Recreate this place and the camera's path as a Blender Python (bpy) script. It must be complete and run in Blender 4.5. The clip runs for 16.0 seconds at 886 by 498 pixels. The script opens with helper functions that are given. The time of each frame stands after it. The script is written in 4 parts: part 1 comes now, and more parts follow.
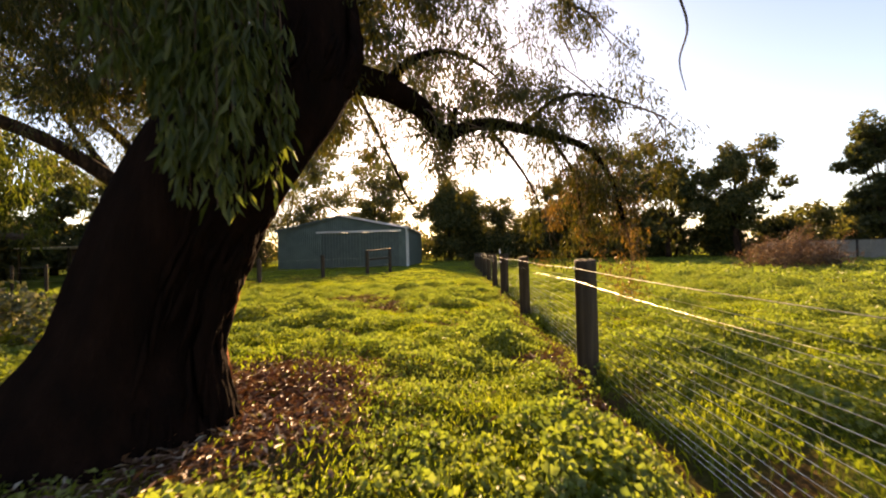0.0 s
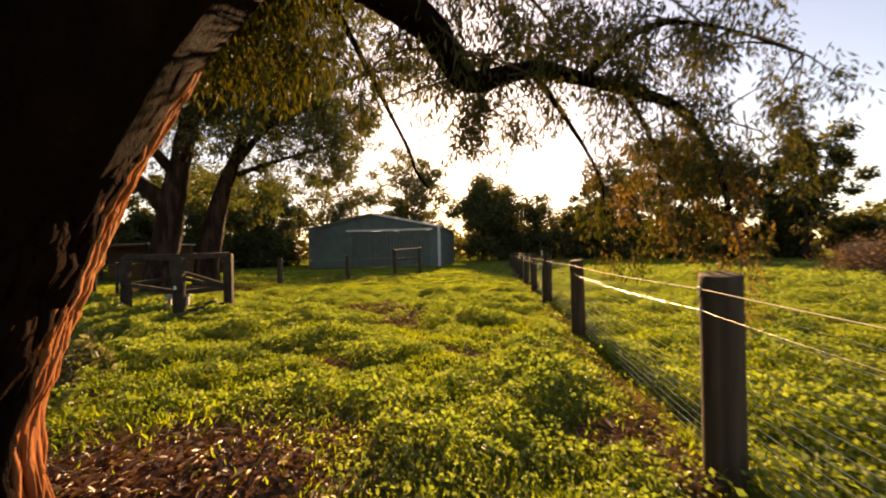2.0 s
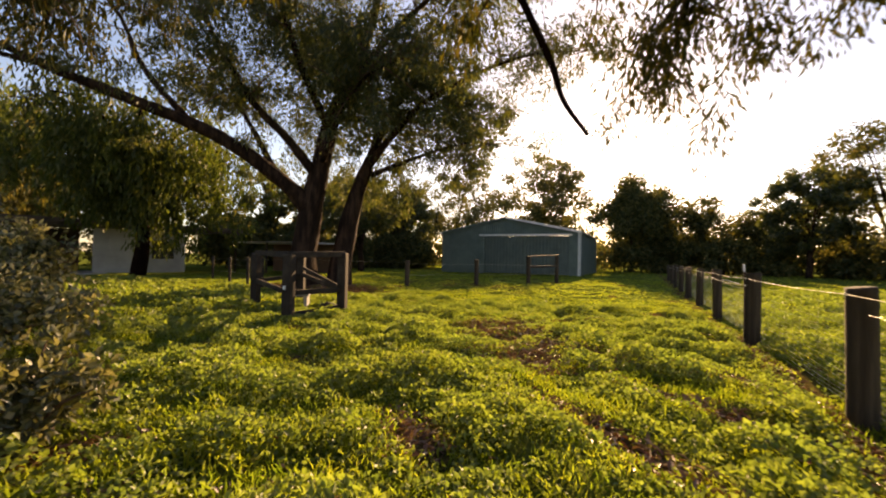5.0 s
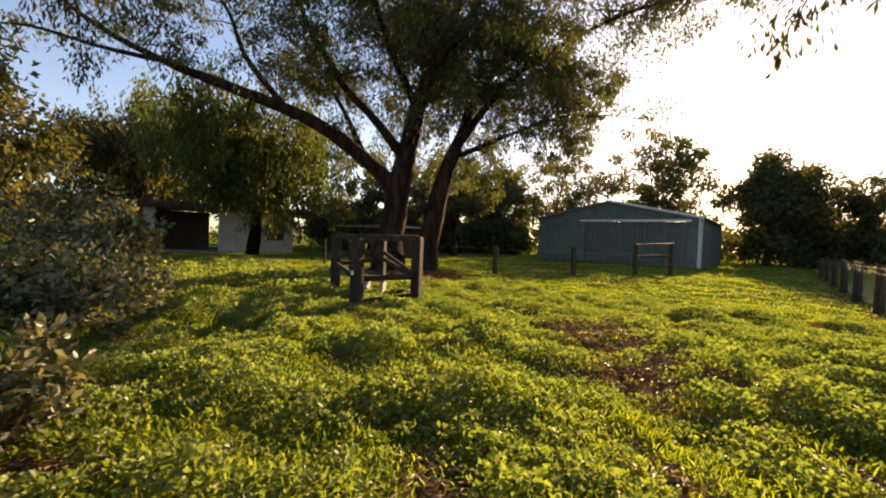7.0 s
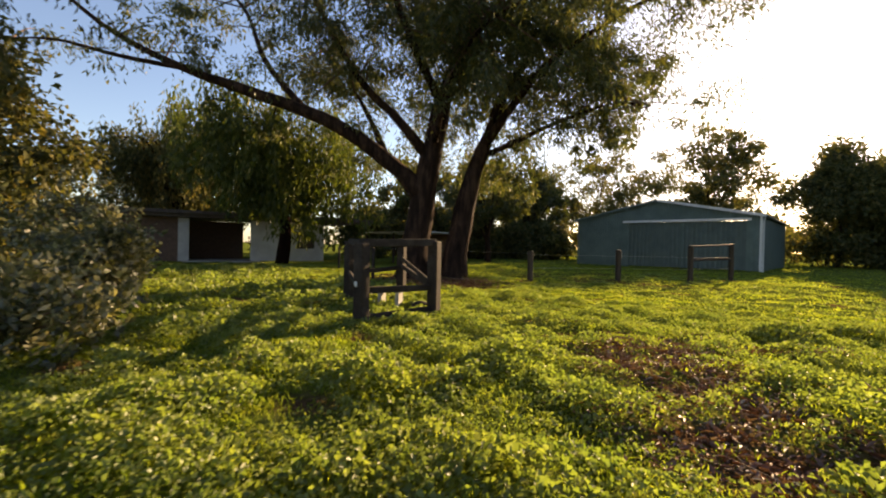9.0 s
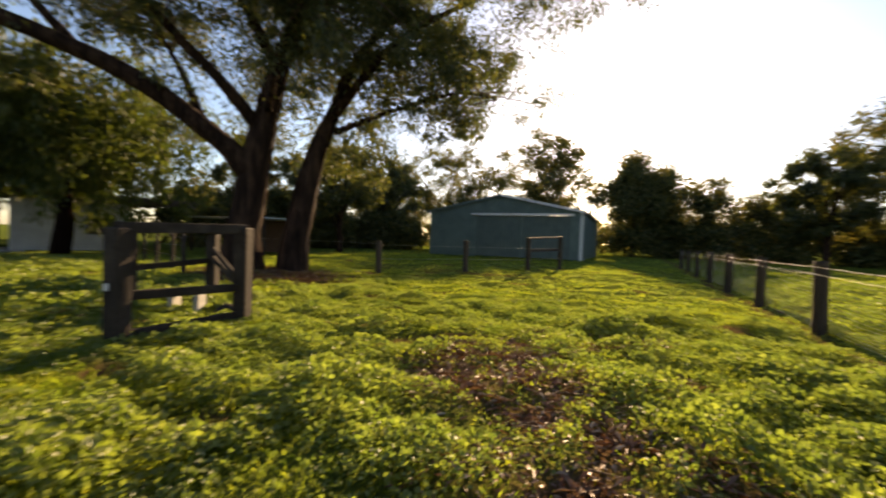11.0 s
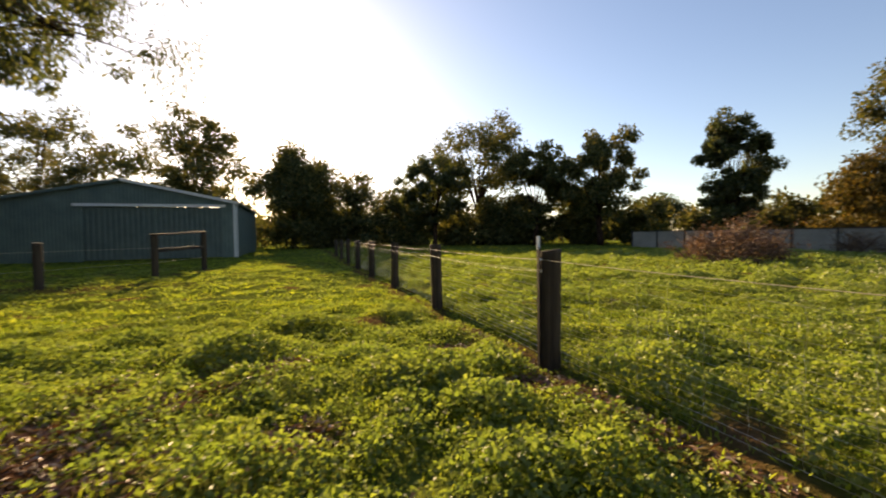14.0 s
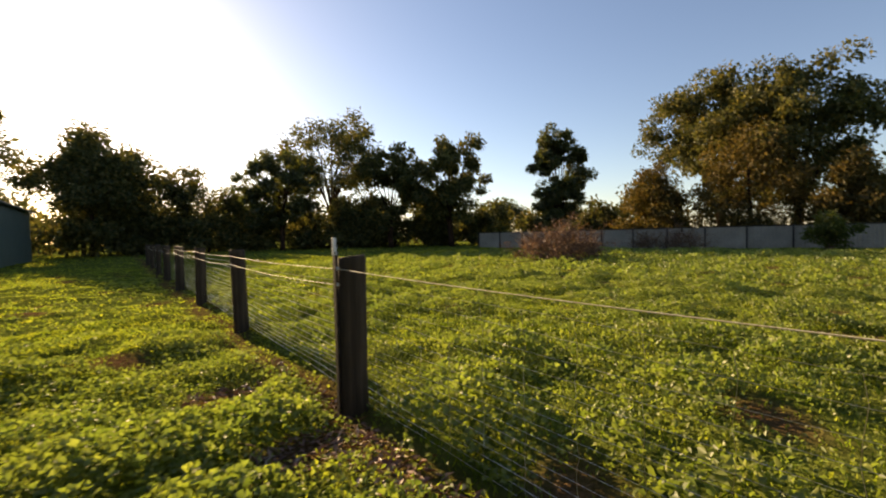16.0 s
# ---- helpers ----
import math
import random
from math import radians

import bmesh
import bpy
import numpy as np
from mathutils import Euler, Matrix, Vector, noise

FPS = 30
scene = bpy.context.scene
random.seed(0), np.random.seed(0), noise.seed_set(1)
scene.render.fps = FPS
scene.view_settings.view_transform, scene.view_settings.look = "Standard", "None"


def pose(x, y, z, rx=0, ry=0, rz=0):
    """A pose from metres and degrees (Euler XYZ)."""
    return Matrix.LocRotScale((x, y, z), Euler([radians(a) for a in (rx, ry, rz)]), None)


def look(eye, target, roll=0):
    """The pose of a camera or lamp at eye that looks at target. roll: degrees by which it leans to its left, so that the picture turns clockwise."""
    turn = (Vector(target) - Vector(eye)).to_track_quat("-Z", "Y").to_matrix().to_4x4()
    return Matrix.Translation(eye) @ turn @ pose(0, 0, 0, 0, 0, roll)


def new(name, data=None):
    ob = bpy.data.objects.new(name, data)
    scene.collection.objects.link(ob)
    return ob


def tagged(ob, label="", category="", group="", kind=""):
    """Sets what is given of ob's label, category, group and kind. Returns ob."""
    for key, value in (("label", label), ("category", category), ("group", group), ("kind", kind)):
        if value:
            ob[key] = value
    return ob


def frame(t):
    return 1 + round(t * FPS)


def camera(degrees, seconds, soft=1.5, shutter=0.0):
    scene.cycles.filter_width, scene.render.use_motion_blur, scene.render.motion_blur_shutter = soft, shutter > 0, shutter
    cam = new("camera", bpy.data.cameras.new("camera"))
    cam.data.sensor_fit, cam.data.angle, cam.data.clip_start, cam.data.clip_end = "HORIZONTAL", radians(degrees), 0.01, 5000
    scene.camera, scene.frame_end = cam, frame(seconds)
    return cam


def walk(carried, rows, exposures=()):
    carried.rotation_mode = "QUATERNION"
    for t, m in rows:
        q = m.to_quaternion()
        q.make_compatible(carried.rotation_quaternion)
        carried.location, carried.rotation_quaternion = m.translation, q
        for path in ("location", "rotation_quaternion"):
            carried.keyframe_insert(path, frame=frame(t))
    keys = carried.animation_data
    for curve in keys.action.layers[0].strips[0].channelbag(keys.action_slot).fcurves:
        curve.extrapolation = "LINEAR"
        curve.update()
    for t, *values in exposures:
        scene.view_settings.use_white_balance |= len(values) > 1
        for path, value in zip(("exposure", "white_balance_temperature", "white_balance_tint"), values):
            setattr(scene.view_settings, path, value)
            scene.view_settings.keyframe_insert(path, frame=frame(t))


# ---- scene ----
cam = camera(94.0, 16.0, soft=2.0, shutter=0.5)
PATH = [
    (0, (0.995, 0.516, 1.285), (0.903, 2.514, 1.301), -1.5),
    (0.5, (1.019, 0.989, 1.291), (0.898, 2.985, 1.334), -0.2),
    (1, (1.033, 1.478, 1.315), (0.889, 3.473, 1.317), 0.0),
    (1.5, (0.997, 1.95, 1.333), (0.848, 3.944, 1.387), -1.2),
    (2, (0.99, 2.314, 1.33), (0.734, 4.297, 1.345), -1.2),
    (2.5, (0.963, 2.629, 1.321), (0.577, 4.591, 1.344), 0.3),
    (3, (0.903, 2.914, 1.323), (0.46, 4.864, 1.371), 0.9),
    (3.2, (0.872, 3.044, 1.323), (0.395, 4.983, 1.435), -0.1),
    (5.3, (0.507, 4.548, 1.339), (-0.415, 6.322, 1.361), 1.5),
    (5.5, (0.473, 4.672, 1.344), (-0.478, 6.431, 1.35), 1.4),
    (6, (0.397, 4.938, 1.352), (-0.698, 6.612, 1.361), 1.3),
    (6.5, (0.358, 5.239, 1.358), (-0.893, 6.799, 1.374), 2.4),
    (7, (0.279, 5.499, 1.344), (-0.987, 7.046, 1.304), 2.2),
    (7.5, (0.143, 5.766, 1.344), (-1.182, 7.263, 1.271), 1.5),
    (8, (0.01, 6.036, 1.338), (-1.405, 7.447, 1.258), 0.8),
    (8.2, (-0.04, 6.155, 1.333), (-1.487, 7.535, 1.293), 1.7),
    (10.3, (-0.597, 7.477, 1.315), (-1.797, 9.077, 1.296), 1.5),
    (10.5, (-0.622, 7.601, 1.319), (-1.769, 9.239, 1.327), 2.4),
    (11, (-0.667, 7.849, 1.335), (-1.508, 9.664, 1.287), 2.0),
    (11.5, (-0.736, 8.17, 1.343), (-1.206, 10.114, 1.338), 1.0),
    (12, (-0.736, 8.461, 1.354), (-1.022, 10.44, 1.313), -1.1),
    (12.5, (-0.583, 8.756, 1.348), (-0.77, 10.747, 1.324), 2.1),
    (13, (-0.458, 8.965, 1.343), (-0.421, 10.965, 1.298), 0.9),
    (13.5, (-0.356, 9.21, 1.358), (0.005, 11.177, 1.346), -0.1),
    (14, (-0.218, 9.428, 1.354), (0.436, 11.317, 1.287), -0.8),
    (14.5, (0.008, 9.599, 1.353), (0.776, 11.445, 1.35), 0.3),
    (15, (0.25, 9.756, 1.346), (1.153, 11.541, 1.341), 0.9),
    (15.5, (0.517, 9.948, 1.335), (1.643, 11.6, 1.337), 0.3),
    (16, (0.81, 10.137, 1.331), (2.05, 11.704, 1.263), -1.3),
]
walk(cam, [(t, look(eye, target, roll)) for t, eye, target, roll in PATH],
     exposures=[(0.0, 2.0, 9000, 27), (3.2, 1.64, 11000, 29), (5.3, 1.76, 8800, 27), (8.2, 1.8, 8100, 23), (10.5, 1.66, 7800, 20), (13.0, 1.54, 7800, 20), (16.0, 1.38, 7900, 20)])

# ---- world and sun ----
SUN_AZ, SUN_EL = 4.5, 18.0          # degrees left of +y, degrees up
world = bpy.data.worlds.new("world")
scene.world = world
world.use_nodes = True
wn = world.node_tree
sky = wn.nodes.new("ShaderNodeTexSky")
sky.sky_type = 'NISHITA'
sky.sun_disc = False
sky.sun_elevation = radians(SUN_EL)
sky.sun_rotation = radians(-SUN_AZ)
sky.air_density, sky.dust_density, sky.ozone_density = 1.0, 0.55, 3.0
wn.nodes["Background"].inputs["Strength"].default_value = 0.078
wn.links.new(sky.outputs[0], wn.nodes["Background"].inputs[0])

sun = new("sun", bpy.data.lights.new("sun", 'SUN'))
sun.data.energy, sun.data.angle, sun.data.color = 5.0, radians(0.6), (1.0, 0.8, 0.5)
a, e = radians(SUN_AZ), radians(SUN_EL)
sun_way = Vector((-math.sin(a) * math.cos(e), math.cos(a) * math.cos(e), math.sin(e)))
sun.matrix_world = look(sun_way * 60, (0, 0, 0))


# ---- materials ----
def material(name):
    m = bpy.data.materials.new(name)
    m.use_nodes = True
    nt = m.node_tree
    nt.nodes.clear()
    out = nt.nodes.new("ShaderNodeOutputMaterial")
    return m, nt, out


def node(nt, kind, **inputs):
    n = nt.nodes.new(kind)
    for k, v in inputs.items():
        n.inputs[k.replace("_", " ")].default_value = v
    return n


def ramp(nt, fac, stops):
    r = nt.nodes.new("ShaderNodeValToRGB")
    el = r.color_ramp.elements
    while len(el) < len(stops):
        el.new(0.5)
    for i, (p, c) in enumerate(stops):
        el[i].position, el[i].color = p, (*c, 1)
    nt.links.new(fac, r.inputs[0])
    return r.outputs[0]


def noise_tex(nt, scale, detail=6.0, rough=0.6, stretch=(1, 1, 1), space="Object"):
    co = nt.nodes.new("ShaderNodeTexCoord")
    mp = nt.nodes.new("ShaderNodeMapping")
    mp.inputs["Scale"].default_value = stretch
    nt.links.new(co.outputs[space], mp.inputs[0])
    n = node(nt, "ShaderNodeTexNoise", Scale=scale, Detail=detail, Roughness=rough)
    nt.links.new(mp.outputs[0], n.inputs["Vector"])
    return n.outputs["Fac"]


def mix_rgb(nt, fac, c1, c2, mode='MIX'):
    m = nt.nodes.new("ShaderNodeMix")
    m.data_type, m.blend_type = 'RGBA', mode
    def put(sock, v):
        if isinstance(v, (int, float)):
            sock.default_value = v
        elif isinstance(v, tuple):
            sock.default_value = (*v, 1)
        else:
            nt.links.new(v, sock)
    put(m.inputs[0], fac), put(m.inputs[6], c1), put(m.inputs[7], c2)
    return m.outputs[2]


def bump(nt, height, strength, dist):
    b = node(nt, "ShaderNodeBump", Strength=strength, Distance=dist)
    nt.links.new(height, b.inputs["Height"])
    return b.outputs[0]


def leaf_material(name, stops, through_gain=1.0, mixing=0.5, gloss=0.12, rough=0.45, warmth=1.12, clump=0.0):
    """A thin leaf: it shines and lets light through; each leaf has its own shade."""
    m, nt, out = material(name)
    geo = nt.nodes.new("ShaderNodeNewGeometry")
    col = ramp(nt, geo.outputs["Random Per Island"], stops)
    patch = noise_tex(nt, 0.55, 2.0)
    col = mix_rgb(nt, 0.35, col, ramp(nt, patch, [(0.3, (0.55, 0.5, 0.35)), (0.7, (1.0, 1.0, 1.0))]), 'MULTIPLY')
    if clump:
        tuft = noise_tex(nt, 2.6, 2.0)
        col = mix_rgb(nt, clump, col, ramp(nt, tuft, [(0.36, (0.42, 0.56, 0.5)), (0.5, (0.9, 0.92, 0.8)), (0.62, (1.12, 1.06, 0.9))]), 'MULTIPLY')
    d = node(nt, "ShaderNodeBsdfDiffuse")
    t = node(nt, "ShaderNodeBsdfTranslucent")
    g = node(nt, "ShaderNodeBsdfGlossy", Roughness=rough)
    nt.links.new(col, d.inputs[0])
    warm = mix_rgb(nt, 1.0, col, (warmth * through_gain, 1.0 * through_gain, 0.45 * through_gain), 'MULTIPLY')
    nt.links.new(warm, t.inputs[0])
    a1, a2 = node(nt, "ShaderNodeMixShader", Fac=mixing), node(nt, "ShaderNodeMixShader", Fac=gloss)
    nt.links.new(d.outputs[0], a1.inputs[1]), nt.links.new(t.outputs[0], a1.inputs[2])
    nt.links.new(a1.outputs[0], a2.inputs[1]), nt.links.new(g.outputs[0], a2.inputs[2])
    nt.links.new(a2.outputs[0], out.inputs[0])
    return m


def solid(name, stops, scale=6.0, rough=0.8, metal=0.0, relief=0.4, depth=0.01, stretch=(1, 1, 1), fine=60.0, spec=0.3):
    """A grained surface: colour at two scales and a fine relief."""
    m, nt, out = material(name)
    p = node(nt, "ShaderNodeBsdfPrincipled", Roughness=rough, Metallic=metal)
    p.inputs["Specular IOR Level"].default_value = spec
    n1, n2 = noise_tex(nt, scale, stretch=stretch), noise_tex(nt, fine, 4.0, stretch=stretch)
    col = ramp(nt, n1, stops)
    col = mix_rgb(nt, 0.5, col, ramp(nt, n2, [(0.3, (0.55, 0.55, 0.55)), (0.7, (1.0, 1.0, 1.0))]), 'MULTIPLY')
    nt.links.new(col, p.inputs["Base Color"])
    nt.links.new(bump(nt, mix_rgb(nt, 0.5, n1, n2), relief, depth), p.inputs["Normal"])
    nt.links.new(p.outputs[0], out.inputs[0])
    return m


M_GRASS = leaf_material("grass_blades", [(0.0, (0.12, 0.16, 0.03)), (0.5, (0.195, 0.235, 0.043)), (1.0, (0.265, 0.28, 0.062))], 2.05, 0.5, 0.0, warmth=0.96, clump=0.75)
M_WEED = leaf_material("weed_leaves", [(0.0, (0.15, 0.19, 0.05)), (0.5, (0.205, 0.245, 0.068)), (1.0, (0.26, 0.29, 0.09))], 1.6, 0.45, 0.03, 0.45, 0.92, clump=0.5)
M_GUM = leaf_material("gum_leaves", [(0.0, (0.035, 0.05, 0.02)), (0.6, (0.07, 0.078, 0.028)), (1.0, (0.125, 0.12, 0.046))], 1.5, 0.5, 0.03, warmth=1.0)
M_PEPPER = leaf_material("pepper_leaves", [(0.0, (0.035, 0.048, 0.012)), (0.6, (0.08, 0.085, 0.02)), (1.0, (0.15, 0.13, 0.033))], 0.6, 0.45, 0.02)
M_WEEPING = leaf_material("weeping_leaves", [(0.0, (0.045, 0.065, 0.016)), (0.6, (0.085, 0.105, 0.026)), (1.0, (0.14, 0.15, 0.042))], 1.25, 0.5, 0.02, warmth=0.95)
M_FARLEAF = leaf_material("far_leaves", [(0.0, (0.045, 0.055, 0.025)), (0.6, (0.09, 0.1, 0.04)), (1.0, (0.17, 0.15, 0.06))], 1.4, 0.4, 0.01)
M_WATTLE = leaf_material("wattle_leaves", [(0.0, (0.06, 0.058, 0.02)), (0.6, (0.11, 0.088, 0.032)), (1.0, (0.17, 0.12, 0.044))], 1.2, 0.4, 0.01)
M_SHRUB = leaf_material("shrub_leaves", [(0.0, (0.05, 0.06, 0.026)), (0.6, (0.11, 0.12, 0.06)), (1.0, (0.3, 0.3, 0.2))], 1.4, 0.4, 0.04, 0.4)
M_DRY = leaf_material("dry_leaves", [(0.0, (0.1, 0.05, 0.03)), (0.6, (0.17, 0.095, 0.06)), (1.0, (0.27, 0.18, 0.12))], 1.1, 0.3, 0.04)
M_LITTER = leaf_material("leaf_litter", [(0.0, (0.12, 0.05, 0.027)), (0.6, (0.22, 0.11, 0.062)), (0.9, (0.3, 0.2, 0.13)), (1.0, (0.55, 0.46, 0.36))], 0.8, 0.15, 0.06)
M_YELLOW = leaf_material("yellowing_leaves", [(0.0, (0.07, 0.05, 0.016)), (0.6, (0.13, 0.082, 0.025)), (1.0, (0.2, 0.12, 0.038))], 1.2, 0.5, 0.05)
# shaded bark: the near-black tone paints in the shade of a backlit trunk
M_BARK = solid("rough_shade_dark_bark", [(0.3, (0.008, 0.005, 0.004)), (0.55, (0.014, 0.007, 0.005)), (0.75, (0.022, 0.011, 0.008))], 7.0, 1.0, 0, 1.0, 0.05, (1, 1, 0.25), 45.0, 0.02)
# sunlit copy of the dark bark: low sun on the trunk's edge put into the colour
M_SUNLITBARK = solid("sunlit_orange_bark", [(0.3, (0.16, 0.05, 0.022)), (0.55, (0.34, 0.12, 0.05)), (0.75, (0.5, 0.24, 0.12))], 9.0, 0.9, 0, 0.8, 0.02, (1, 1, 0.2), 60.0, 0.05)
M_GUMBARK = solid("gum_bark", [(0.3, (0.013, 0.008, 0.006)), (0.5, (0.035, 0.02, 0.014)), (0.75, (0.11, 0.062, 0.038))], 4.5, 0.9, 0, 1.0, 0.06, (1, 1, 0.2), 30.0, 0.05)
M_TWIG = solid("twig_bark", [(0.3, (0.07, 0.045, 0.03)), (0.7, (0.16, 0.10, 0.065))], 12.0, 0.9, 0, 0.6, 0.01, (1, 1, 0.3))
M_POST = solid("weathered_post_wood", [(0.25, (0.024, 0.017, 0.012)), (0.5, (0.056, 0.04, 0.026)), (0.8, (0.13, 0.095, 0.064))], 9.0, 0.85, 0, 0.9, 0.012, (1, 1, 0.07), 80.0, 0.2)
M_RAIL = solid("grey_rail_wood", [(0.25, (0.018, 0.013, 0.01)), (0.5, (0.042, 0.031, 0.023)), (0.8, (0.1, 0.078, 0.058))], 8.0, 0.85, 0, 0.8, 0.01, (0.3, 0.3, 0.3), 60.0, 0.2)
M_WIRE = solid("galvanised_wire", [(0.3, (0.45, 0.43, 0.39)), (0.7, (0.62, 0.6, 0.55))], 30.0, 0.3, 0.95, 0.2, 0.002, spec=0.5)
M_TAPE = solid("white_fence_tape", [(0.3, (0.42, 0.38, 0.29)), (0.7, (0.6, 0.56, 0.45))], 30.0, 0.6, 0, 0.2, 0.002)
M_STEEL = solid("dark_steel_picket", [(0.3, (0.03, 0.03, 0.03)), (0.7, (0.08, 0.06, 0.05))], 20.0, 0.6, 0.4)
M_CAP = solid("white_plastic_cap", [(0.3, (0.7, 0.7, 0.67)), (0.7, (0.8, 0.8, 0.78))], 20.0, 0.5)
M_SHED = solid("green_grey_steel_cladding", [(0.3, (0.072, 0.112, 0.098)), (0.7, (0.11, 0.16, 0.14))], 1.2, 0.5, 0.1, 0.1, 0.005, fine=20.0, spec=0.5)
M_SHEDDOOR = solid("grey_green_door_steel", [(0.3, (0.058, 0.088, 0.078)), (0.7, (0.087, 0.122, 0.108))], 1.5, 0.5, 0.1, 0.1, 0.005, fine=20.0, spec=0.5)
M_ROOF = solid("zinc_roof_sheet", [(0.3, (0.4, 0.43, 0.43)), (0.7, (0.55, 0.57, 0.56))], 2.0, 0.35, 0.6, 0.1, 0.004, fine=20.0, spec=0.5)
M_TRIM = solid("pale_steel_trim", [(0.3, (0.6, 0.61, 0.58)), (0.7, (0.72, 0.72, 0.7))], 3.0, 0.4, 0.2, 0.1, 0.003)
M_WALL = solid("pale_rendered_wall", [(0.3, (0.38, 0.365, 0.34)), (0.7, (0.5, 0.48, 0.45))], 1.5, 0.85, 0, 0.2, 0.005)
M_DARKROOF = solid("dark_tile_roof", [(0.3, (0.06, 0.045, 0.04)), (0.7, (0.12, 0.09, 0.075))], 3.0, 0.8)
M_BROWN = solid("brown_brick_wall", [(0.3, (0.10, 0.06, 0.045)), (0.7, (0.17, 0.10, 0.07))], 5.0, 0.85)
M_PANEL = solid("grey_fibre_cement_panel", [(0.3, (0.22, 0.195, 0.16)), (0.7, (0.33, 0.3, 0.25))], 0.8, 0.9, 0, 0.2, 0.005, fine=10.0)
M_CONCRETE = solid("weathered_concrete", [(0.3, (0.3, 0.29, 0.26)), (0.7, (0.45, 0.43, 0.4))], 5.0, 0.9)
M_GLASSDARK = solid("dark_window_glass", [(0.3, (0.02, 0.022, 0.025)), (0.7, (0.03, 0.032, 0.035))], 2.0, 0.1, 0, 0.0, 0.001, spec=0.6)


# ---- mesh helpers ----
class Shape:
    """Gathers vertices and faces of one mesh."""

    def __init__(self):
        self.v, self.f = [], []

    def tube(self, pts, radii, seg=8, wobble=0.0, cap=True, rng=random):
        pts = [Vector(p) for p in pts]
        start, n = len(self.v), len(pts)
        side = None
        for i, p in enumerate(pts):
            d = (pts[min(i + 1, n - 1)] - pts[max(i - 1, 0)]).normalized()
            if side is None:
                side = d.orthogonal().normalized()
            side = (side - d * side.dot(d)).normalized()
            up = d.cross(side)
            for k in range(seg):
                t = 2 * math.pi * k / seg
                r = radii[i]
                if wobble:
                    w = p * (0.55 / max(r, 0.05)) * 0.5
                    r *= 1 + wobble * noise.noise(Vector((math.cos(t) * 1.6, math.sin(t) * 1.6, 0)) + Vector((w.x * 0.2, w.y * 0.2, w.z)))
                self.v.append(p + (side * math.cos(t) + up * math.sin(t)) * r)
        for i in range(n - 1):
            for k in range(seg):
                a0, b0 = start + i * seg + k, start + i * seg + (k + 1) % seg
                self.f.append((a0, b0, b0 + seg, a0 + seg))
        if cap:
            self.f.append(tuple(range(start + seg - 1, start - 1, -1)))
            self.f.append(tuple(start + (n - 1) * seg + k for k in range(seg)))
        return self

    def box(self, lo, hi, m=None, bev=0.0):
        bm = bmesh.new()
        bmesh.ops.create_cube(bm, size=1.0)
        lo, hi = Vector(lo), Vector(hi)
        for q in bm.verts:
            q.co = Vector(((q.co.x + 0.5) * (hi.x - lo.x) + lo.x, (q.co.y + 0.5) * (hi.y - lo.y) + lo.y, (q.co.z + 0.5) * (hi.z - lo.z) + lo.z))
        if bev:
            bmesh.ops.bevel(bm, geom=bm.edges[:], offset=bev, segments=1, affect='EDGES')
        if m:
            bm.transform(m)
        start = len(self.v)
        bm.verts.index_update()
        self.v += [q.co.copy() for q in bm.verts]
        self.f += [tuple(start + q.index for q in f.verts) for f in bm.faces]
        bm.free()
        return self

    def poly(self, pts):
        start = len(self.v)
        self.v += [Vector(p) for p in pts]
        self.f.append(tuple(range(start, start + len(pts))))
        return self


def part(name, shape, mat, parent=None, label="", smooth=False, kind=""):
    me = bpy.data.meshes.new(name)
    me.from_pydata([tuple(p) for p in shape.v], [], shape.f)
    if smooth:
        me.polygons.foreach_set("use_smooth", [True] * len(me.polygons))
    me.materials.append(mat)
    me.update()
    ob = new(name, me)
    if parent:
        ob.parent = parent
    return tagged(ob, label=label, kind=kind)


def thing(name, at, label, category, group="", kind=""):
    ob = new(name)
    ob.location = at
    return tagged(ob, label, category, group, kind)


def leaf_mesh(name, pos, way, flat, length, width, mat, parent=None, label="", kind="stuff", bend=0.25):
    """Many leaves in one mesh: a folded blade of four triangles each, from pos along way, its face turned towards flat."""
    n = len(pos)
    way = way / np.maximum(np.linalg.norm(way, axis=1, keepdims=True), 1e-6)
    side = np.cross(way, flat)
    side /= np.maximum(np.linalg.norm(side, axis=1, keepdims=True), 1e-6)
    up = np.cross(side, way)
    L, W = np.asarray(length).reshape(-1, 1) * np.ones((n, 1)), np.asarray(width).reshape(-1, 1) * np.ones((n, 1))
    mid = pos + way * L * 0.5 + up * L * bend * 0.5
    tip = pos + way * L * 0.96 - up * L * bend * 0.35
    verts = np.stack([pos, mid - side * W * 0.5, tip, mid + side * W * 0.5], axis=1).reshape(-1, 3).astype(np.float32)
    base = (np.arange(n) * 4).reshape(-1, 1)
    tris = (base + np.array([[0, 1, 2, 0, 2, 3]])).reshape(-1).astype(np.int32)
    me = bpy.data.meshes.new(name)
    me.vertices.add(n * 4)
    me.vertices.foreach_set("co", verts.reshape(-1))
    me.loops.add(len(tris))
    me.loops.foreach_set("vertex_index", tris)
    me.polygons.add(len(tris) // 3)
    me.polygons.foreach_set("loop_start", np.arange(0, len(tris), 3, dtype=np.int32))
    me.materials.append(mat)
    me.update(calc_edges=True)
    ob = new(name, me)
    if parent:
        ob.parent = parent
    return tagged(ob, label=label, kind=kind)


TUSSOCK = 0.045


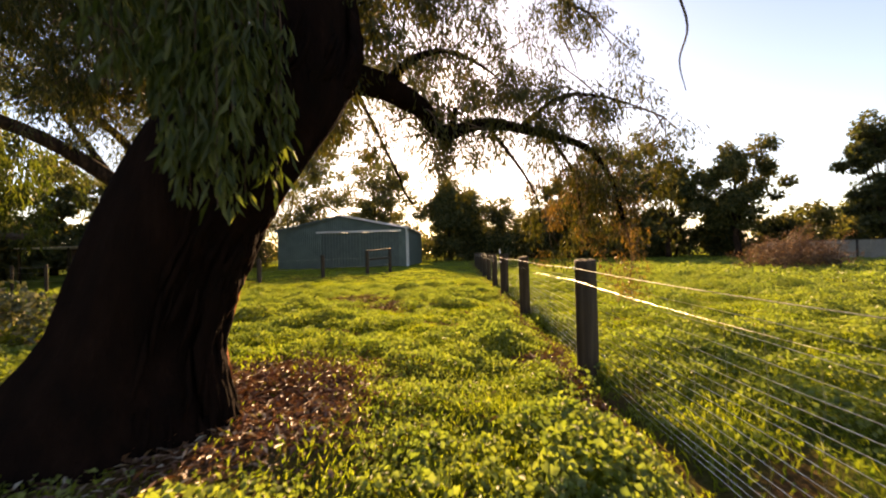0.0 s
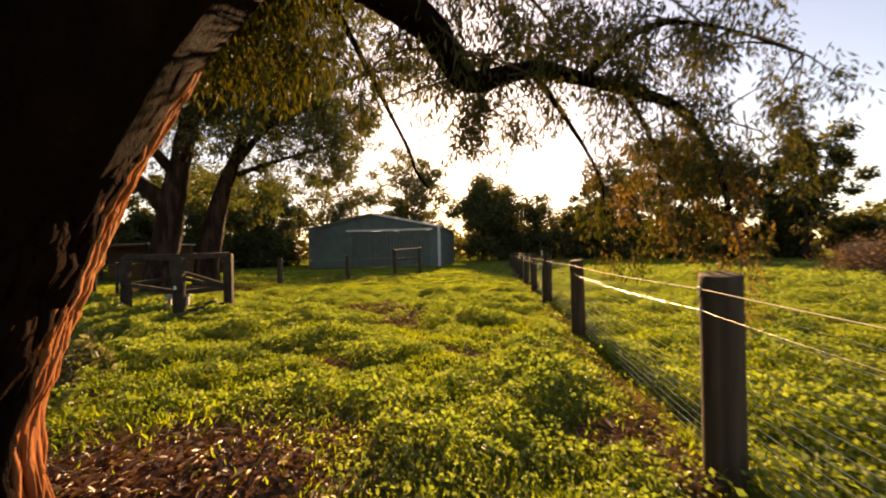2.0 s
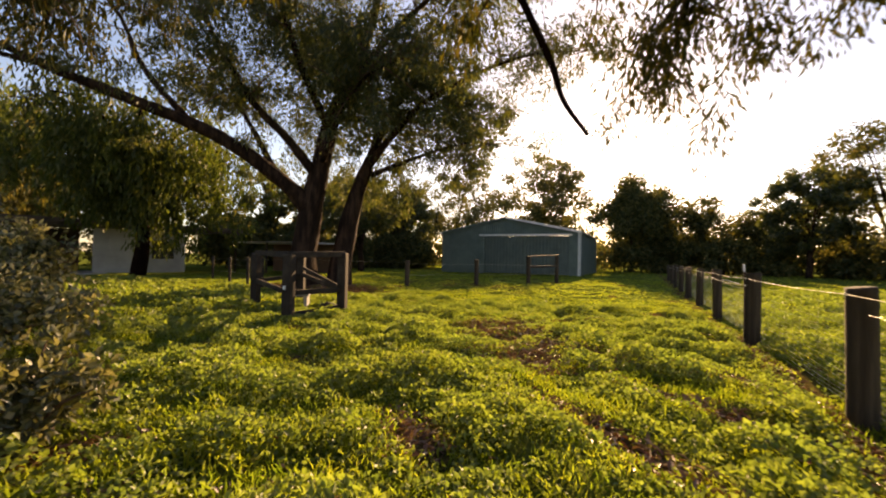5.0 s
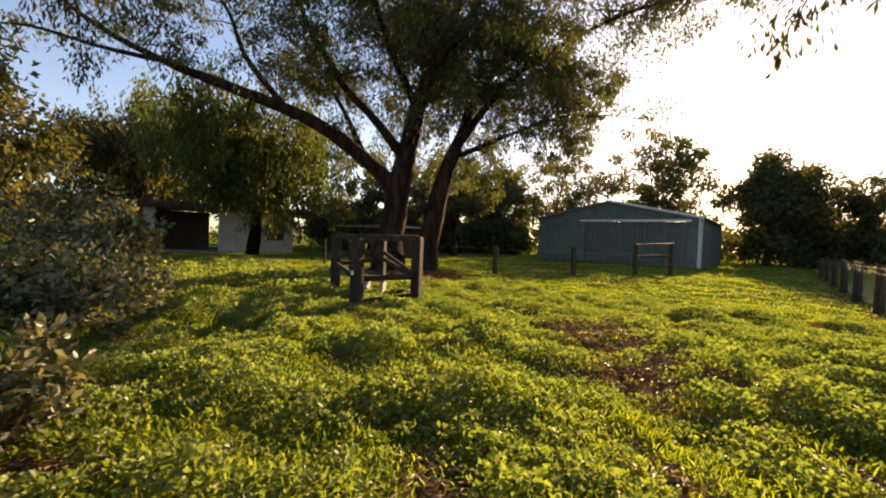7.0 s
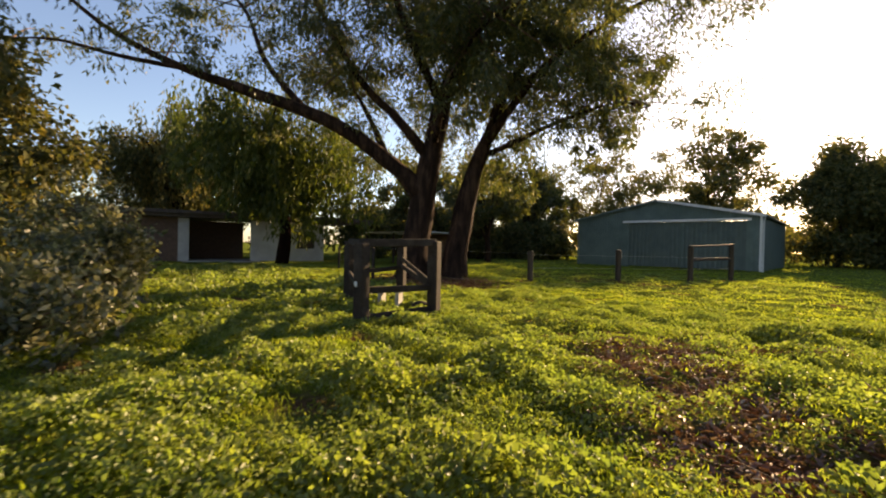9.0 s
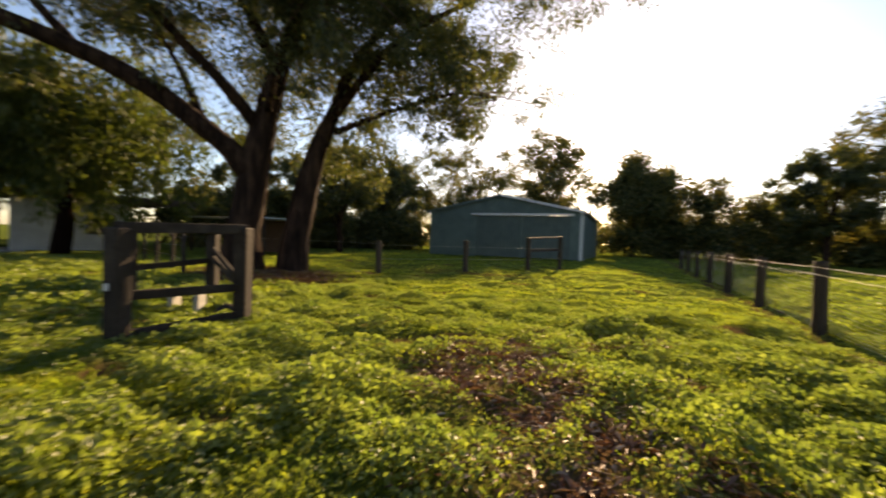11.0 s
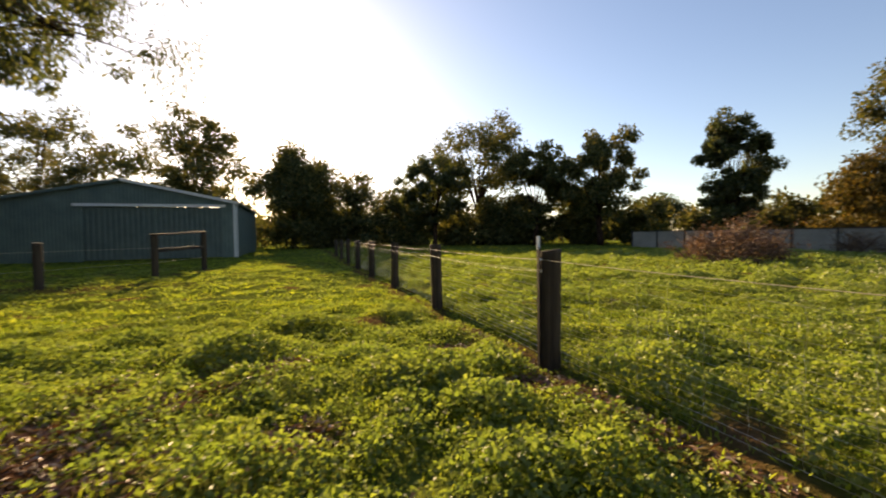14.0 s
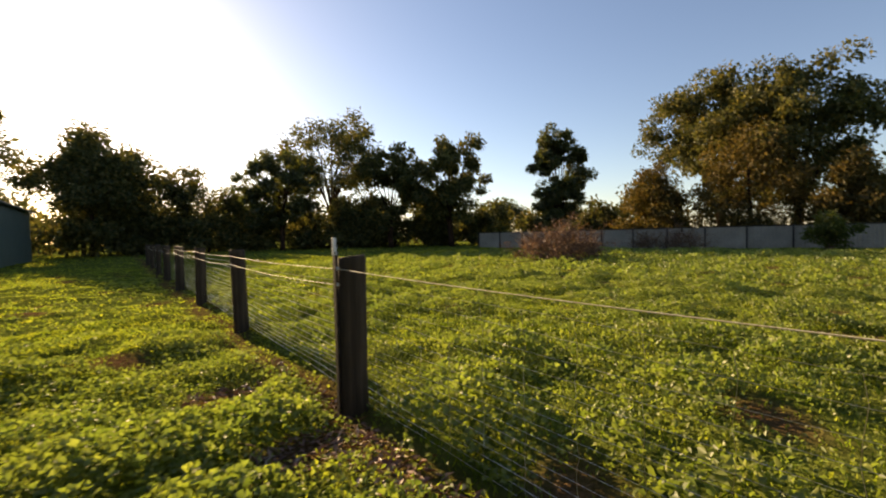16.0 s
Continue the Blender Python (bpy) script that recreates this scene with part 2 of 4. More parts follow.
def gentle_z(x, y):
    """The lie of the land, in metres."""
    x, y = np.asarray(x, float), np.asarray(y, float)
    near = np.exp(-((x + 1.3) ** 2 + (y - 3.9) ** 2) / 3.0) * 0.10 + np.exp(-((x + 12.5) ** 2 + (y - 18.5) ** 2) / 10.0) * 0.14
    return (0.034 * np.sin(x * 1.7 + 0.6 * y) * np.sin(y * 1.35 + 1.1) + 0.03 * np.sin(x * 3.7 - y * 1.1 + 2.0) * np.sin(y * 3.1 + x) + 0.05 * np.sin(x * 0.21 + 1) * np.sin(y * 0.17)
            - 0.012 + near - 0.09 * np.exp(-((x - 2.3) / 0.8) ** 2)) * np.clip((90 - np.hypot(x, y)) / 60, 0, 1)


def ground_z(x, y):
    """Height of the ground: the lie of the land and the tussocks on it."""
    b = np.sin(2.1 * x + 1.7 * np.sin(1.3 * y) + 0.6) * np.sin(3.7 * y + 1.5 * np.sin(1.9 * x)) + 0.6 * np.sin(5.3 * x + 2.2 * y + 1.1 * np.sin(2.3 * y)) * np.sin(6.1 * y - 2.4 * x)
    near = np.clip((24 - np.hypot(x - 1, y - 9)) / 8, 0, 1) * np.clip((y - 1.5) / 2, 0, 1)
    return gentle_z(x, y) + TUSSOCK * np.clip(b, -0.25, 1.2) * near * (1 - 0.85 * bare(x, y))


rng = np.random.default_rng(7)


def unit(n):
    d = rng.normal(size=(n, 3))
    return d / np.linalg.norm(d, axis=1, keepdims=True)


# ---- ground ----
def bare(x, y):
    """How bare the soil is: the trodden track, the patch under the tree, the strip below the fence."""
    wob = 0.25 * np.sin(y * 1.9) + 0.15 * np.sin(y * 4.3 + 1)
    mid = np.clip(-0.3 - (y - 9.6) * 0.75, -1.8, -0.2) + wob
    blot = 0.55 + 0.45 * np.sin(x * 6.1 + 2 * np.sin(y * 2.3)) * np.sin(y * 5.3 - x * 2.2 + 1.5 * np.sin(x * 3.1))
    track = np.exp(-((x - mid) / 0.85) ** 2) * np.clip((y - 8.8) / 1.2, 0, 1) * np.clip((14.6 - y) / 2, 0, 1) * blot * 1.25
    spots = np.clip(np.sin(x * 1.9 + 3 * np.sin(y * 0.7)) * np.sin(y * 2.2 + 2 * np.sin(x * 0.8)) - 0.62, 0, 1) * 2.2
    track = np.maximum(track, spots * (np.hypot(x, y - 10) < 24))
    patch = np.exp(-((x + 0.75) / 0.95) ** 2 - ((y - 4.0) / 1.2) ** 2) * 1.15 + np.exp(-((x + 1.4) ** 2 + (y - 3.7) ** 2) / 1.4)
    gum = np.exp(-(((x + 11.0) / 3.0) ** 2 + ((y - 17.2) / 1.8) ** 2) ** 2)
    fence = np.exp(-((x - 2.15 + 0.1 * np.sin(y * 1.7)) / 0.2) ** 2) * 0.75
    far = np.exp(-((x + 6.5) / 3.0) ** 2 - ((y - 23.5) / 1.0) ** 2) * 0.6
    return np.clip(np.maximum.reduce([track * 1.1, patch, gum, fence, far]), 0, 1)


def ground_material():
    m, nt, out = material("soil_and_turf")
    p = node(nt, "ShaderNodeBsdfPrincipled", Roughness=0.95)
    p.inputs["Specular IOR Level"].default_value = 0.0
    n1, n2, n3 = noise_tex(nt, 0.35, 5.0), noise_tex(nt, 2.2, 6.0), noise_tex(nt, 26.0, 6.0)
    turf = ramp(nt, n2, [(0.3, (0.055, 0.075, 0.016)), (0.5, (0.105, 0.135, 0.026)), (0.7, (0.165, 0.19, 0.042))])
    turf = mix_rgb(nt, 0.5, turf, ramp(nt, n1, [(0.35, (0.6, 0.55, 0.4)), (0.65, (1.0, 1.0, 1.0))]), 'MULTIPLY')
    soil = ramp(nt, n3, [(0.3, (0.06, 0.027, 0.015)), (0.55, (0.13, 0.063, 0.036)), (0.8, (0.24, 0.135, 0.08))])
    at = nt.nodes.new("ShaderNodeAttribute")
    at.attribute_name = "bare"
    col = mix_rgb(nt, at.outputs["Fac"], turf, soil)
    nt.links.new(col, p.inputs["Base Color"])
    nt.links.new(bump(nt, n3, 1.0, 0.06), p.inputs["Normal"])
    nt.links.new(p.outputs[0], out.inputs[0])
    return m


M_GROUND = ground_material()


def build_ground():
    def axis(lo, hi, dense_lo, dense_hi, step):
        a1 = list(np.arange(dense_lo, dense_hi, step))
        right, left, s = [dense_hi], [dense_lo], step
        while right[-1] < hi:
            s *= 1.25
            right.append(right[-1] + s)
        s = step
        while left[-1] > lo:
            s *= 1.25
            left.append(left[-1] - s)
        return np.array(left[:0:-1] + a1 + right)
    xs, ys = axis(-1500, 1500, -14, 16, 0.2), axis(-1500, 1500, 0, 30, 0.2)
    X, Y = np.meshgrid(xs, ys)
    Z = ground_z(X, Y)
    nx, ny = len(xs), len(ys)
    idx = np.arange(nx * ny).reshape(ny, nx)
    faces = np.stack([idx[:-1, :-1], idx[:-1, 1:], idx[1:, 1:], idx[1:, :-1]], -1).reshape(-1, 4)
    me = bpy.data.meshes.new("ground")
    me.from_pydata(np.stack([X, Y, Z], -1).reshape(-1, 3).tolist(), [], faces.tolist())
    me.polygons.foreach_set("use_smooth", [True] * len(me.polygons))
    at = me.attributes.new("bare", 'FLOAT', 'POINT')
    at.data.foreach_set("value", bare(X, Y).reshape(-1).astype(np.float32))
    me.materials.append(M_GROUND)
    tagged(new("ground", me), "green paddock ground with bare brown soil patches", "ground", kind="structure")


build_ground()


# ---- grass and weeds ----
def scatter(n, x0, x1, y0, y1):
    return rng.uniform(x0, x1, n), rng.uniform(y0, y1, n)


def lush(x, y):
    """How tall the grass grows, 0 to 1."""
    v = 0.5 + 0.28 * np.sin(x * 2.3 + 1.3 * np.sin(y * 1.9)) * np.sin(y * 2.9 + 1.1 * np.sin(x * 2.1)) + 0.25 * np.sin(x * 5.3 + y * 2.1) * np.sin(y * 6.1 - x * 1.7)
    return np.clip(v, 0, 1)


def domes(x, y, step, low, high, salt):
    """Height of a field of rounded plants, one to a cell of an uneven grid."""
    def chance(i, j, k):
        v = np.sin(i * 127.1 + j * 311.7 + k * 74.7 + salt) * 43758.5453
        return v - np.floor(v)
    ci, cj = np.floor(x / step), np.floor(y / step)
    best = np.zeros_like(x)
    for di in (-1, 0, 1):
        for dj in (-1, 0, 1):
            i, j = ci + di, cj + dj
            cx, cy = (i + 0.1 + 0.8 * chance(i, j, 1)) * step, (j + 0.1 + 0.8 * chance(i, j, 2)) * step
            rad = step * (0.42 + 0.5 * chance(i, j, 3))
            tall = low + (high - low) * chance(i, j, 4) ** 1.6
            d2 = ((x - cx) ** 2 * 0.75 + (y - cy) ** 2) / rad ** 2
            best = np.maximum(best, tall * np.sqrt(np.clip(1 - d2, 0, 1)))
    return best


def weed_height(x, y):
    """Height of the weeds over the soil: cushions of two sizes, lower on the grazed turf."""
    right = x > 2.4
    graze = np.where(right, 1.0, np.clip(1.15 - np.clip(y - 12.5, 0, 6) * 0.13, 0.3, 1.0))
    h = np.maximum(domes(x, y, 0.62, 0.03, 0.24, 0.3), domes(x, y, 0.31, 0.02, 0.12, 5.1)) + domes(x, y, 0.13, 0.0, 0.09, 2.7)
    patchy = 0.5 + 0.5 * np.sin(x * 2.1 + 1.4 * np.sin(y * 1.3)) * np.sin(y * 2.5 + 1.2 * np.sin(x * 1.7))
    return np.clip(h * graze * (0.4 + 0.9 * patchy) - 0.012, 0, 1) * (1 - 0.8 * bare(x, y))


def weeds(n, x0, x1, y0, y1, size):
    """Broad leaves that clothe the cushions, denser and larger on the tall ones."""
    x, y = scatter(n, x0, x1, y0, y1)
    h = weed_height(x, y)
    keep = (rng.random(n) < 0.035 + h * 8.5) & (rng.random(n) > bare(x, y) * 1.1)
    x, y, h = x[keep], y[keep], h[keep]
    m, e = len(x), 0.03
    slope = np.stack([(weed_height(x - e, y) - weed_height(x + e, y)) / (2 * e), (weed_height(x, y - e) - weed_height(x, y + e)) / (2 * e), 0 * x + 0.8], 1)
    slope /= np.linalg.norm(slope, axis=1, keepdims=True)
    ln = size * (0.6 + 3.0 * np.clip(h, 0, 0.2)) * rng.uniform(0.65, 1.3, m)
    pos = np.stack([x, y, ground_z(x, y) + h * (1 - 0.5 * rng.random(m) ** 2) - 0.2 * ln], 1)
    way = unit(m) + slope * 0.75
    way[:, 2] = np.abs(way[:, 2]) * 0.8
    flat = slope + rng.normal(0, 0.45, (m, 3))
    leaf_mesh("weed_patch", pos, way, flat, ln, ln * rng.uniform(0.5, 0.85, m), M_WEED, label="low broad-leaved green weeds in cushions", bend=0.35)


def blades(n, x0, x1, y0, y1, size, width):
    x, y = scatter(n, x0, x1, y0, y1)
    keep = (rng.random(n) > bare(x, y) * 0.9)
    x, y = x[keep], y[keep]
    m = len(x)
    tall = 0.5 + 0.7 * lush(x * 0.7 + 3, y * 0.7) + 0.25 * np.sin(x * 0.9) * np.sin(y * 0.8)
    ln = size * np.clip(tall, 0.35, 1.5) * rng.uniform(0.6, 1.35, m)
    az, el = rng.uniform(0, 2 * np.pi, m), rng.uniform(0.5, 1.45, m)
    way = np.stack([np.cos(az) * np.cos(el), np.sin(az) * np.cos(el), np.sin(el)], 1)
    pos = np.stack([x, y, ground_z(x, y) - 0.004], 1)
    flat = np.array([[0, 0, 1.0]]) + rng.normal(0, 0.5, (m, 3))
    leaf_mesh("grass", pos, way, flat, ln, width * rng.uniform(0.6, 1.4, m), M_GRASS, label="bright green lit grass of the paddock", bend=0.2)


weeds(130000, -7, 2.2, 1.5, 9, 0.046)
weeds(170000, -8, 2.2, 9, 17, 0.046)
weeds(190000, 2.3, 12, 3, 20, 0.046)
weeds(60000, -24, -7, 6, 20, 0.09)
weeds(50000, -8, 12, 17, 31, 0.08)
weeds(50000, 12, 30, 8, 32, 0.1)
blades(72000, -7, 3.5, 1.5, 10, 0.085, 0.009)
blades(20000, 3.5, 8, 2.5, 10, 0.07, 0.009)
blades(60000, -9, 9, 10, 19, 0.06, 0.011)
blades(34000, -26, 28, 9, 21, 0.06, 0.026)
blades(46000, -20, 28, 20, 38, 0.065, 0.042)
blades(26000, -40, 45, 34, 70, 0.07, 0.1)
blades(30000, -24, -8, 5, 20, 0.09, 0.02)


# ---- trees ----
def bezier(p0, p1, p2, n):
    p0, p1, p2 = Vector(p0), Vector(p1), Vector(p2)
    return [p0 * (1 - t) ** 2 + p1 * 2 * t * (1 - t) + p2 * t * t for t in [i / n for i in range(n + 1)]]


def spline(pts, n):
    """A smooth line through points."""
    P = [Vector(p) for p in pts]
    P = [P[0] * 2 - P[1]] + P + [P[-1] * 2 - P[-2]]
    out = []
    for i in range(1, len(P) - 2):
        for j in range(n):
            t = j / n
            a0, b0, c0, d0 = P[i - 1], P[i], P[i + 1], P[i + 2]
            out.append(0.5 * (2 * b0 + (c0 - a0) * t + (2 * a0 - 5 * b0 + 4 * c0 - d0) * t * t + (3 * b0 - 3 * c0 + d0 - a0) * t ** 3))
    return out + [P[-2]]


def taper(r0, r1, n, power=1.0):
    return [r0 + (r1 - r0) * (i / max(n - 1, 1)) ** power for i in range(n)]


def clumps(centres, radii, per, length, width, mat, parent, name="crown", droop=0.2, squash=0.75, label="", core=0.0):
    """A crown: leaves strewn in many small uneven clumps."""
    C, R = np.array([tuple(c) for c in centres]), np.asarray(radii, float)
    n = len(C) * per
    d = unit(n)
    r = rng.random(n) ** 0.45
    off = d * r[:, None] * np.repeat(R, per)[:, None]
    off[:, 2] *= squash
    pos = np.repeat(C, per, 0) + off
    way = unit(n) + d * 0.5
    way[:, 2] -= droop * 2.5
    big = 1 + core * (rng.random(n) < 0.3) * (r < 0.6)
    return leaf_mesh(name, pos, way, unit(n), length * big * rng.uniform(0.6, 1.4, n), width * big * rng.uniform(0.7, 1.3, n), mat, parent, label, bend=0.15)


def far_tree(at, height, spread, seed, mat=None, trunk=0.25, bottom=0.2, per=90, n_clump=42, leaf=0.30, label="", group="trees at the paddock's edge", category="tree"):
    """A grown tree seen at a distance: forked trunk, limbs, crown of clumps with gaps."""
    r = random.Random(seed)
    x, y = at
    tree = thing("tree", (x, y, -0.1), label or "dark olive-green gum tree at the paddock's edge", category, group)
    lean = Vector((r.uniform(-.06, .06), r.uniform(-.06, .06), 1))
    stem = [lean * (height * bottom * 1.4 * i / 5) + Vector((r.uniform(-.1, .1), r.uniform(-.1, .1), 0)) * i * 0.3 for i in range(6)]
    part("trunk", Shape().tube(stem, taper(trunk, trunk * 0.7, 6), 8, 0.2), M_GUMBARK, tree, smooth=True)
    top, cs, rs = stem[-1], [], []
    mid_z, half = height * (bottom + 1.0) * 0.5, height * (1.0 - bottom) * 0.52
    want, tries = max(16, n_clump // 3), 0
    while len(cs) < want and tries < 900:
        tries += 1
        d = Vector((r.gauss(0, 1), r.gauss(0, 1), r.gauss(0.15, 1))).normalized()
        k = r.uniform(0.45, 0.98) if len(cs) > want // 3 else r.uniform(0.8, 1.0)
        narrow = 0.8 if d.z < -0.3 else 1.0
        c = Vector((d.x * spread * 0.82 * k * narrow, d.y * spread * 0.82 * k * narrow, mid_z + d.z * half * 0.86 * k))
        rad = spread * r.uniform(0.24, 0.42)
        if all((c - q).length > (rad + p) * 0.42 for q, p in zip(cs, rs)):
            cs.append(c), rs.append(rad)
    for c in sorted(cs, key=lambda v: -v.length)[:9]:
        line = bezier(stem[r.choice((3, 4, 5))], Vector((c.x * 0.45, c.y * 0.45, (top.z + c.z) * 0.52)), c, 6)
        part("limb", Shape().tube(line, taper(trunk * 0.3, trunk * 0.05, 7), 6, 0.1), M_GUMBARK, tree, smooth=True)
    fine_c, fine_r = [], []
    for c, p in zip(cs, rs):
        for q in range(5):
            d = Vector((r.gauss(0, 1), r.gauss(0, 1), r.gauss(0, 0.75))).normalized()
            fine_c.append(c + d * p * r.uniform(0.4, 0.75)), fine_r.append(p * r.uniform(0.35, 0.6))
    clumps(fine_c, fine_r, max(40, int(per * n_clump / len(fine_c))), leaf * 0.85, leaf * 0.45, mat or M_FARLEAF, tree, core=0.7)
    return tree


def hedge_tree(at, height, spread, seed, mat=None, per=120, n_clump=40, leaf=0.3, label="", group="trees at the paddock's edge"):
    """A tree or tall shrub in leaf down to the ground, as a rounded uneven mass."""
    r = random.Random(seed)
    x, y = at
    tree = thing("tree", (x, y, -0.1), label or "dense dark bushy tree with foliage to the ground", "tree", group)
    part("trunk", Shape().tube([(0, 0, 0), (0.1, 0, height * 0.3), (-0.1, 0.1, height * 0.6)], [0.22, 0.16, 0.08], 7, 0.2), M_GUMBARK, tree, smooth=True)
    cs, rs = [], []
    lobe, turn = r.randrange(3, 6), r.uniform(0, 6.28)
    for k in range(n_clump):
        t, h = r.uniform(0, 2 * math.pi), r.random()
        lump = 0.8 + 0.28 * math.sin(lobe * t + turn) * math.sin(5 * h + turn)
        w = 0.8 * lump * spread * math.sin(math.pi * (0.26 + 0.62 * h)) * r.random() ** 0.5
        h *= 0.86 + 0.14 * math.sin(2 * t + turn)
        cs.append(Vector((math.cos(t) * w, math.sin(t) * w, height * (0.08 + 0.86 * h)))), rs.append(spread * r.uniform(0.16, 0.36))
    clumps(cs, rs, per, leaf, leaf * 0.5, mat or M_FARLEAF, tree, core=0.5)
    return tree


# ---- shed ----
def corrugated(x0, x1, z0, z1, y, step=0.2, depth=0.02):
    """A profiled steel sheet that faces -y."""
    s, n = Shape(), int((x1 - x0) / step)
    st = (x1 - x0) / n
    for i in range(n):
        a0 = x0 + i * st
        for u0, u1, d0, d1 in ((0, .3, 0, 0), (.3, .45, 0, depth), (.45, .85, depth, depth), (.85, 1, depth, 0)):
            s.poly([(a0 + u0 * st, y - d0, z0), (a0 + u1 * st, y - d1, z0), (a0 + u1 * st, y - d1, z1(a0 + u1 * st) if callable(z1) else z1), (a0 + u0 * st, y - d0, z1(a0 + u0 * st) if callable(z1) else z1)])
    return s


def build_shed():
    X0, X1, Y0, Y1, EAVE, TOP = -17.8, -4.5, 42.0, 56.5, 3.85, 5.25
    XM = (X0 + X1) / 2
    rise = lambda x: EAVE + (TOP - EAVE) * (1 - abs(x - XM) / (X1 - XM))
    shed = thing("farm_shed", (0, 0, 0), "large green-grey steel farm shed with a low gable roof", "shed")
    D0, D1, DZ = -13.4, -5.3, 3.55
    part("front_wall", corrugated(X0, D0, -0.1, rise, Y0), M_SHED, shed)
    part("front_wall", corrugated(D1, X1, -0.1, rise, Y0), M_SHED, shed)
    part("gable_wall", corrugated(D0, D1, DZ, rise, Y0), M_SHED, shed)
    for i in range(2):
        w = (D1 - D0) / 2
        d = corrugated(D0 + i * w + 0.03, D0 + (i + 1) * w - 0.03, 0.03, DZ - 0.04, Y0 + 0.08, 0.3, 0.025)
        door = part("sliding_door", d, M_SHEDDOOR, shed, "grey-green sliding door leaf")
        part("stile", Shape().box((D0 + i * w, Y0 + 0.02, 0), (D0 + i * w + 0.07, Y0 + 0.05, DZ)), M_SHED, door)
        part("stile", Shape().box((D0 + (i + 1) * w - 0.07, Y0 + 0.02, 0), (D0 + (i + 1) * w, Y0 + 0.05, DZ)), M_SHED, door)
    part("door_track", Shape().box((D0 - 0.4, Y0 - 0.14, DZ - 0.02), (D1 + 0.2, Y0 - 0.03, DZ + 0.16), bev=0.01), M_TRIM, shed, "pale steel sliding-door track cover")
    part("corner_post", Shape().box((X1 - 0.12, Y0 - 0.05, 0), (X1 + 0.03, Y0 + 0.1, EAVE)), M_TRIM, shed, "pale corner flashing")
    part("corner_post", Shape().box((X0 - 0.03, Y0 - 0.05, 0), (X0 + 0.12, Y0 + 0.1, EAVE)), M_SHED, shed)
    side = Shape()
    for i in range(60):
        a0, b0 = Y0 + (Y1 - Y0) * i / 60, Y0 + (Y1 - Y0) * (i + 1) / 60
        k = 0.02 * (i % 2)
        side.poly([(X1 + k, a0, -0.1), (X1 + 0.02 - k, b0, -0.1), (X1 + 0.02 - k, b0, EAVE), (X1 + k, a0, EAVE)])
    part("side_wall", side, M_SHED, shed)
    part("side_wall", Shape().box((X0 - 0.02, Y0, -0.1), (X0, Y1, EAVE)), M_SHED, shed)
    part("back_wall", Shape().box((X0, Y1, -0.1), (X1, Y1 + 0.03, EAVE)), M_SHED, shed)
    for sgn in (-1, 1):
        r = Shape()
        xe = XM + sgn * (X1 - XM + 0.25)
        n = 56
        for i in range(n):
            a0, b0 = Y0 - 0.25 + (Y1 - Y0 + 0.5) * i / n, Y0 - 0.25 + (Y1 - Y0 + 0.5) * (i + 1) / n
            k = 0.03 * (i % 2)
            r.poly([(XM, a0, TOP + 0.06 + k), (XM, b0, TOP + 0.09 - k), (xe, b0, EAVE + 0.04 - k), (xe, a0, EAVE + 0.01 + k)])
        part("roof_sheet", r, M_ROOF, shed, "weathered zinc roof sheeting")
        ang = math.atan2(EAVE - TOP, X1 - XM) * sgn
        ln = math.hypot(X1 - XM + 0.25, TOP - EAVE)
        m = Matrix.Translation((XM, Y0 - 0.27, TOP + 0.07)) @ Matrix.Rotation(-ang, 4, 'Y')
        part("barge_board", Shape().box((0 if sgn > 0 else -ln, -0.02, -0.14), (ln if sgn > 0 else 0, 0.02, 0.04), m), M_TRIM if sgn > 0 else M_SHED, shed)
        part("gutter", Shape().tube([(xe, Y0 - 0.25, EAVE - 0.03), (xe, Y1 + 0.25, EAVE - 0.03)], [0.07, 0.07], 6), M_SHED, shed)
    part("downpipe", Shape().tube([(X1 + 0.2, Y0 + 0.1, EAVE), (X1 + 0.09, Y0 + 0.1, EAVE - 0.35), (X1 + 0.09, Y0 + 0.1, 0)], [0.045] * 3, 6), M_TRIM, shed)


build_shed()


# ---- wire fence ----
FX = 2.275
POST_Y = [-7.6, -3.4, 0.7, 4.9, 9.18, 13.19, 17.02, 20.8, 24.7, 28.6, 32.5, 36.4, 40.3]


def round_post(h, r, seed, lean=(0, 0)):
    """A sawn log set in the ground: uneven sides, worn top edge."""
    rr = random.Random(seed)
    s, seg, rows = Shape(), 14, 9
    zs = [-0.25, 0.0, 0.15, 0.35, 0.6, 0.85, h - 0.06, h - 0.012, h]
    for i, z in enumerate(zs):
        k = r * (1.04 if z < 0.1 else 1.0) * (0.93 if i == rows - 1 else 1)
        for j in range(seg):
            t = 2 * math.pi * j / seg
            q = k * (1 + 0.05 * noise.noise(Vector((math.cos(t) * 2 + seed, math.sin(t) * 2, z * 0.7))))
            s.v.append(Vector((q * math.cos(t) + lean[0] * z, q * math.sin(t) + lean[1] * z, z + (0.012 * math.cos(t + seed) if i == rows - 1 else 0))))
    for i in range(rows - 1):
        for j in range(seg):
            a0, b0 = i * seg + j, i * seg + (j + 1) % seg
            s.f.append((a0, b0, b0 + seg, a0 + seg))
    s.f.append(tuple((rows - 1) * seg + j for j in range(seg)))
    return s


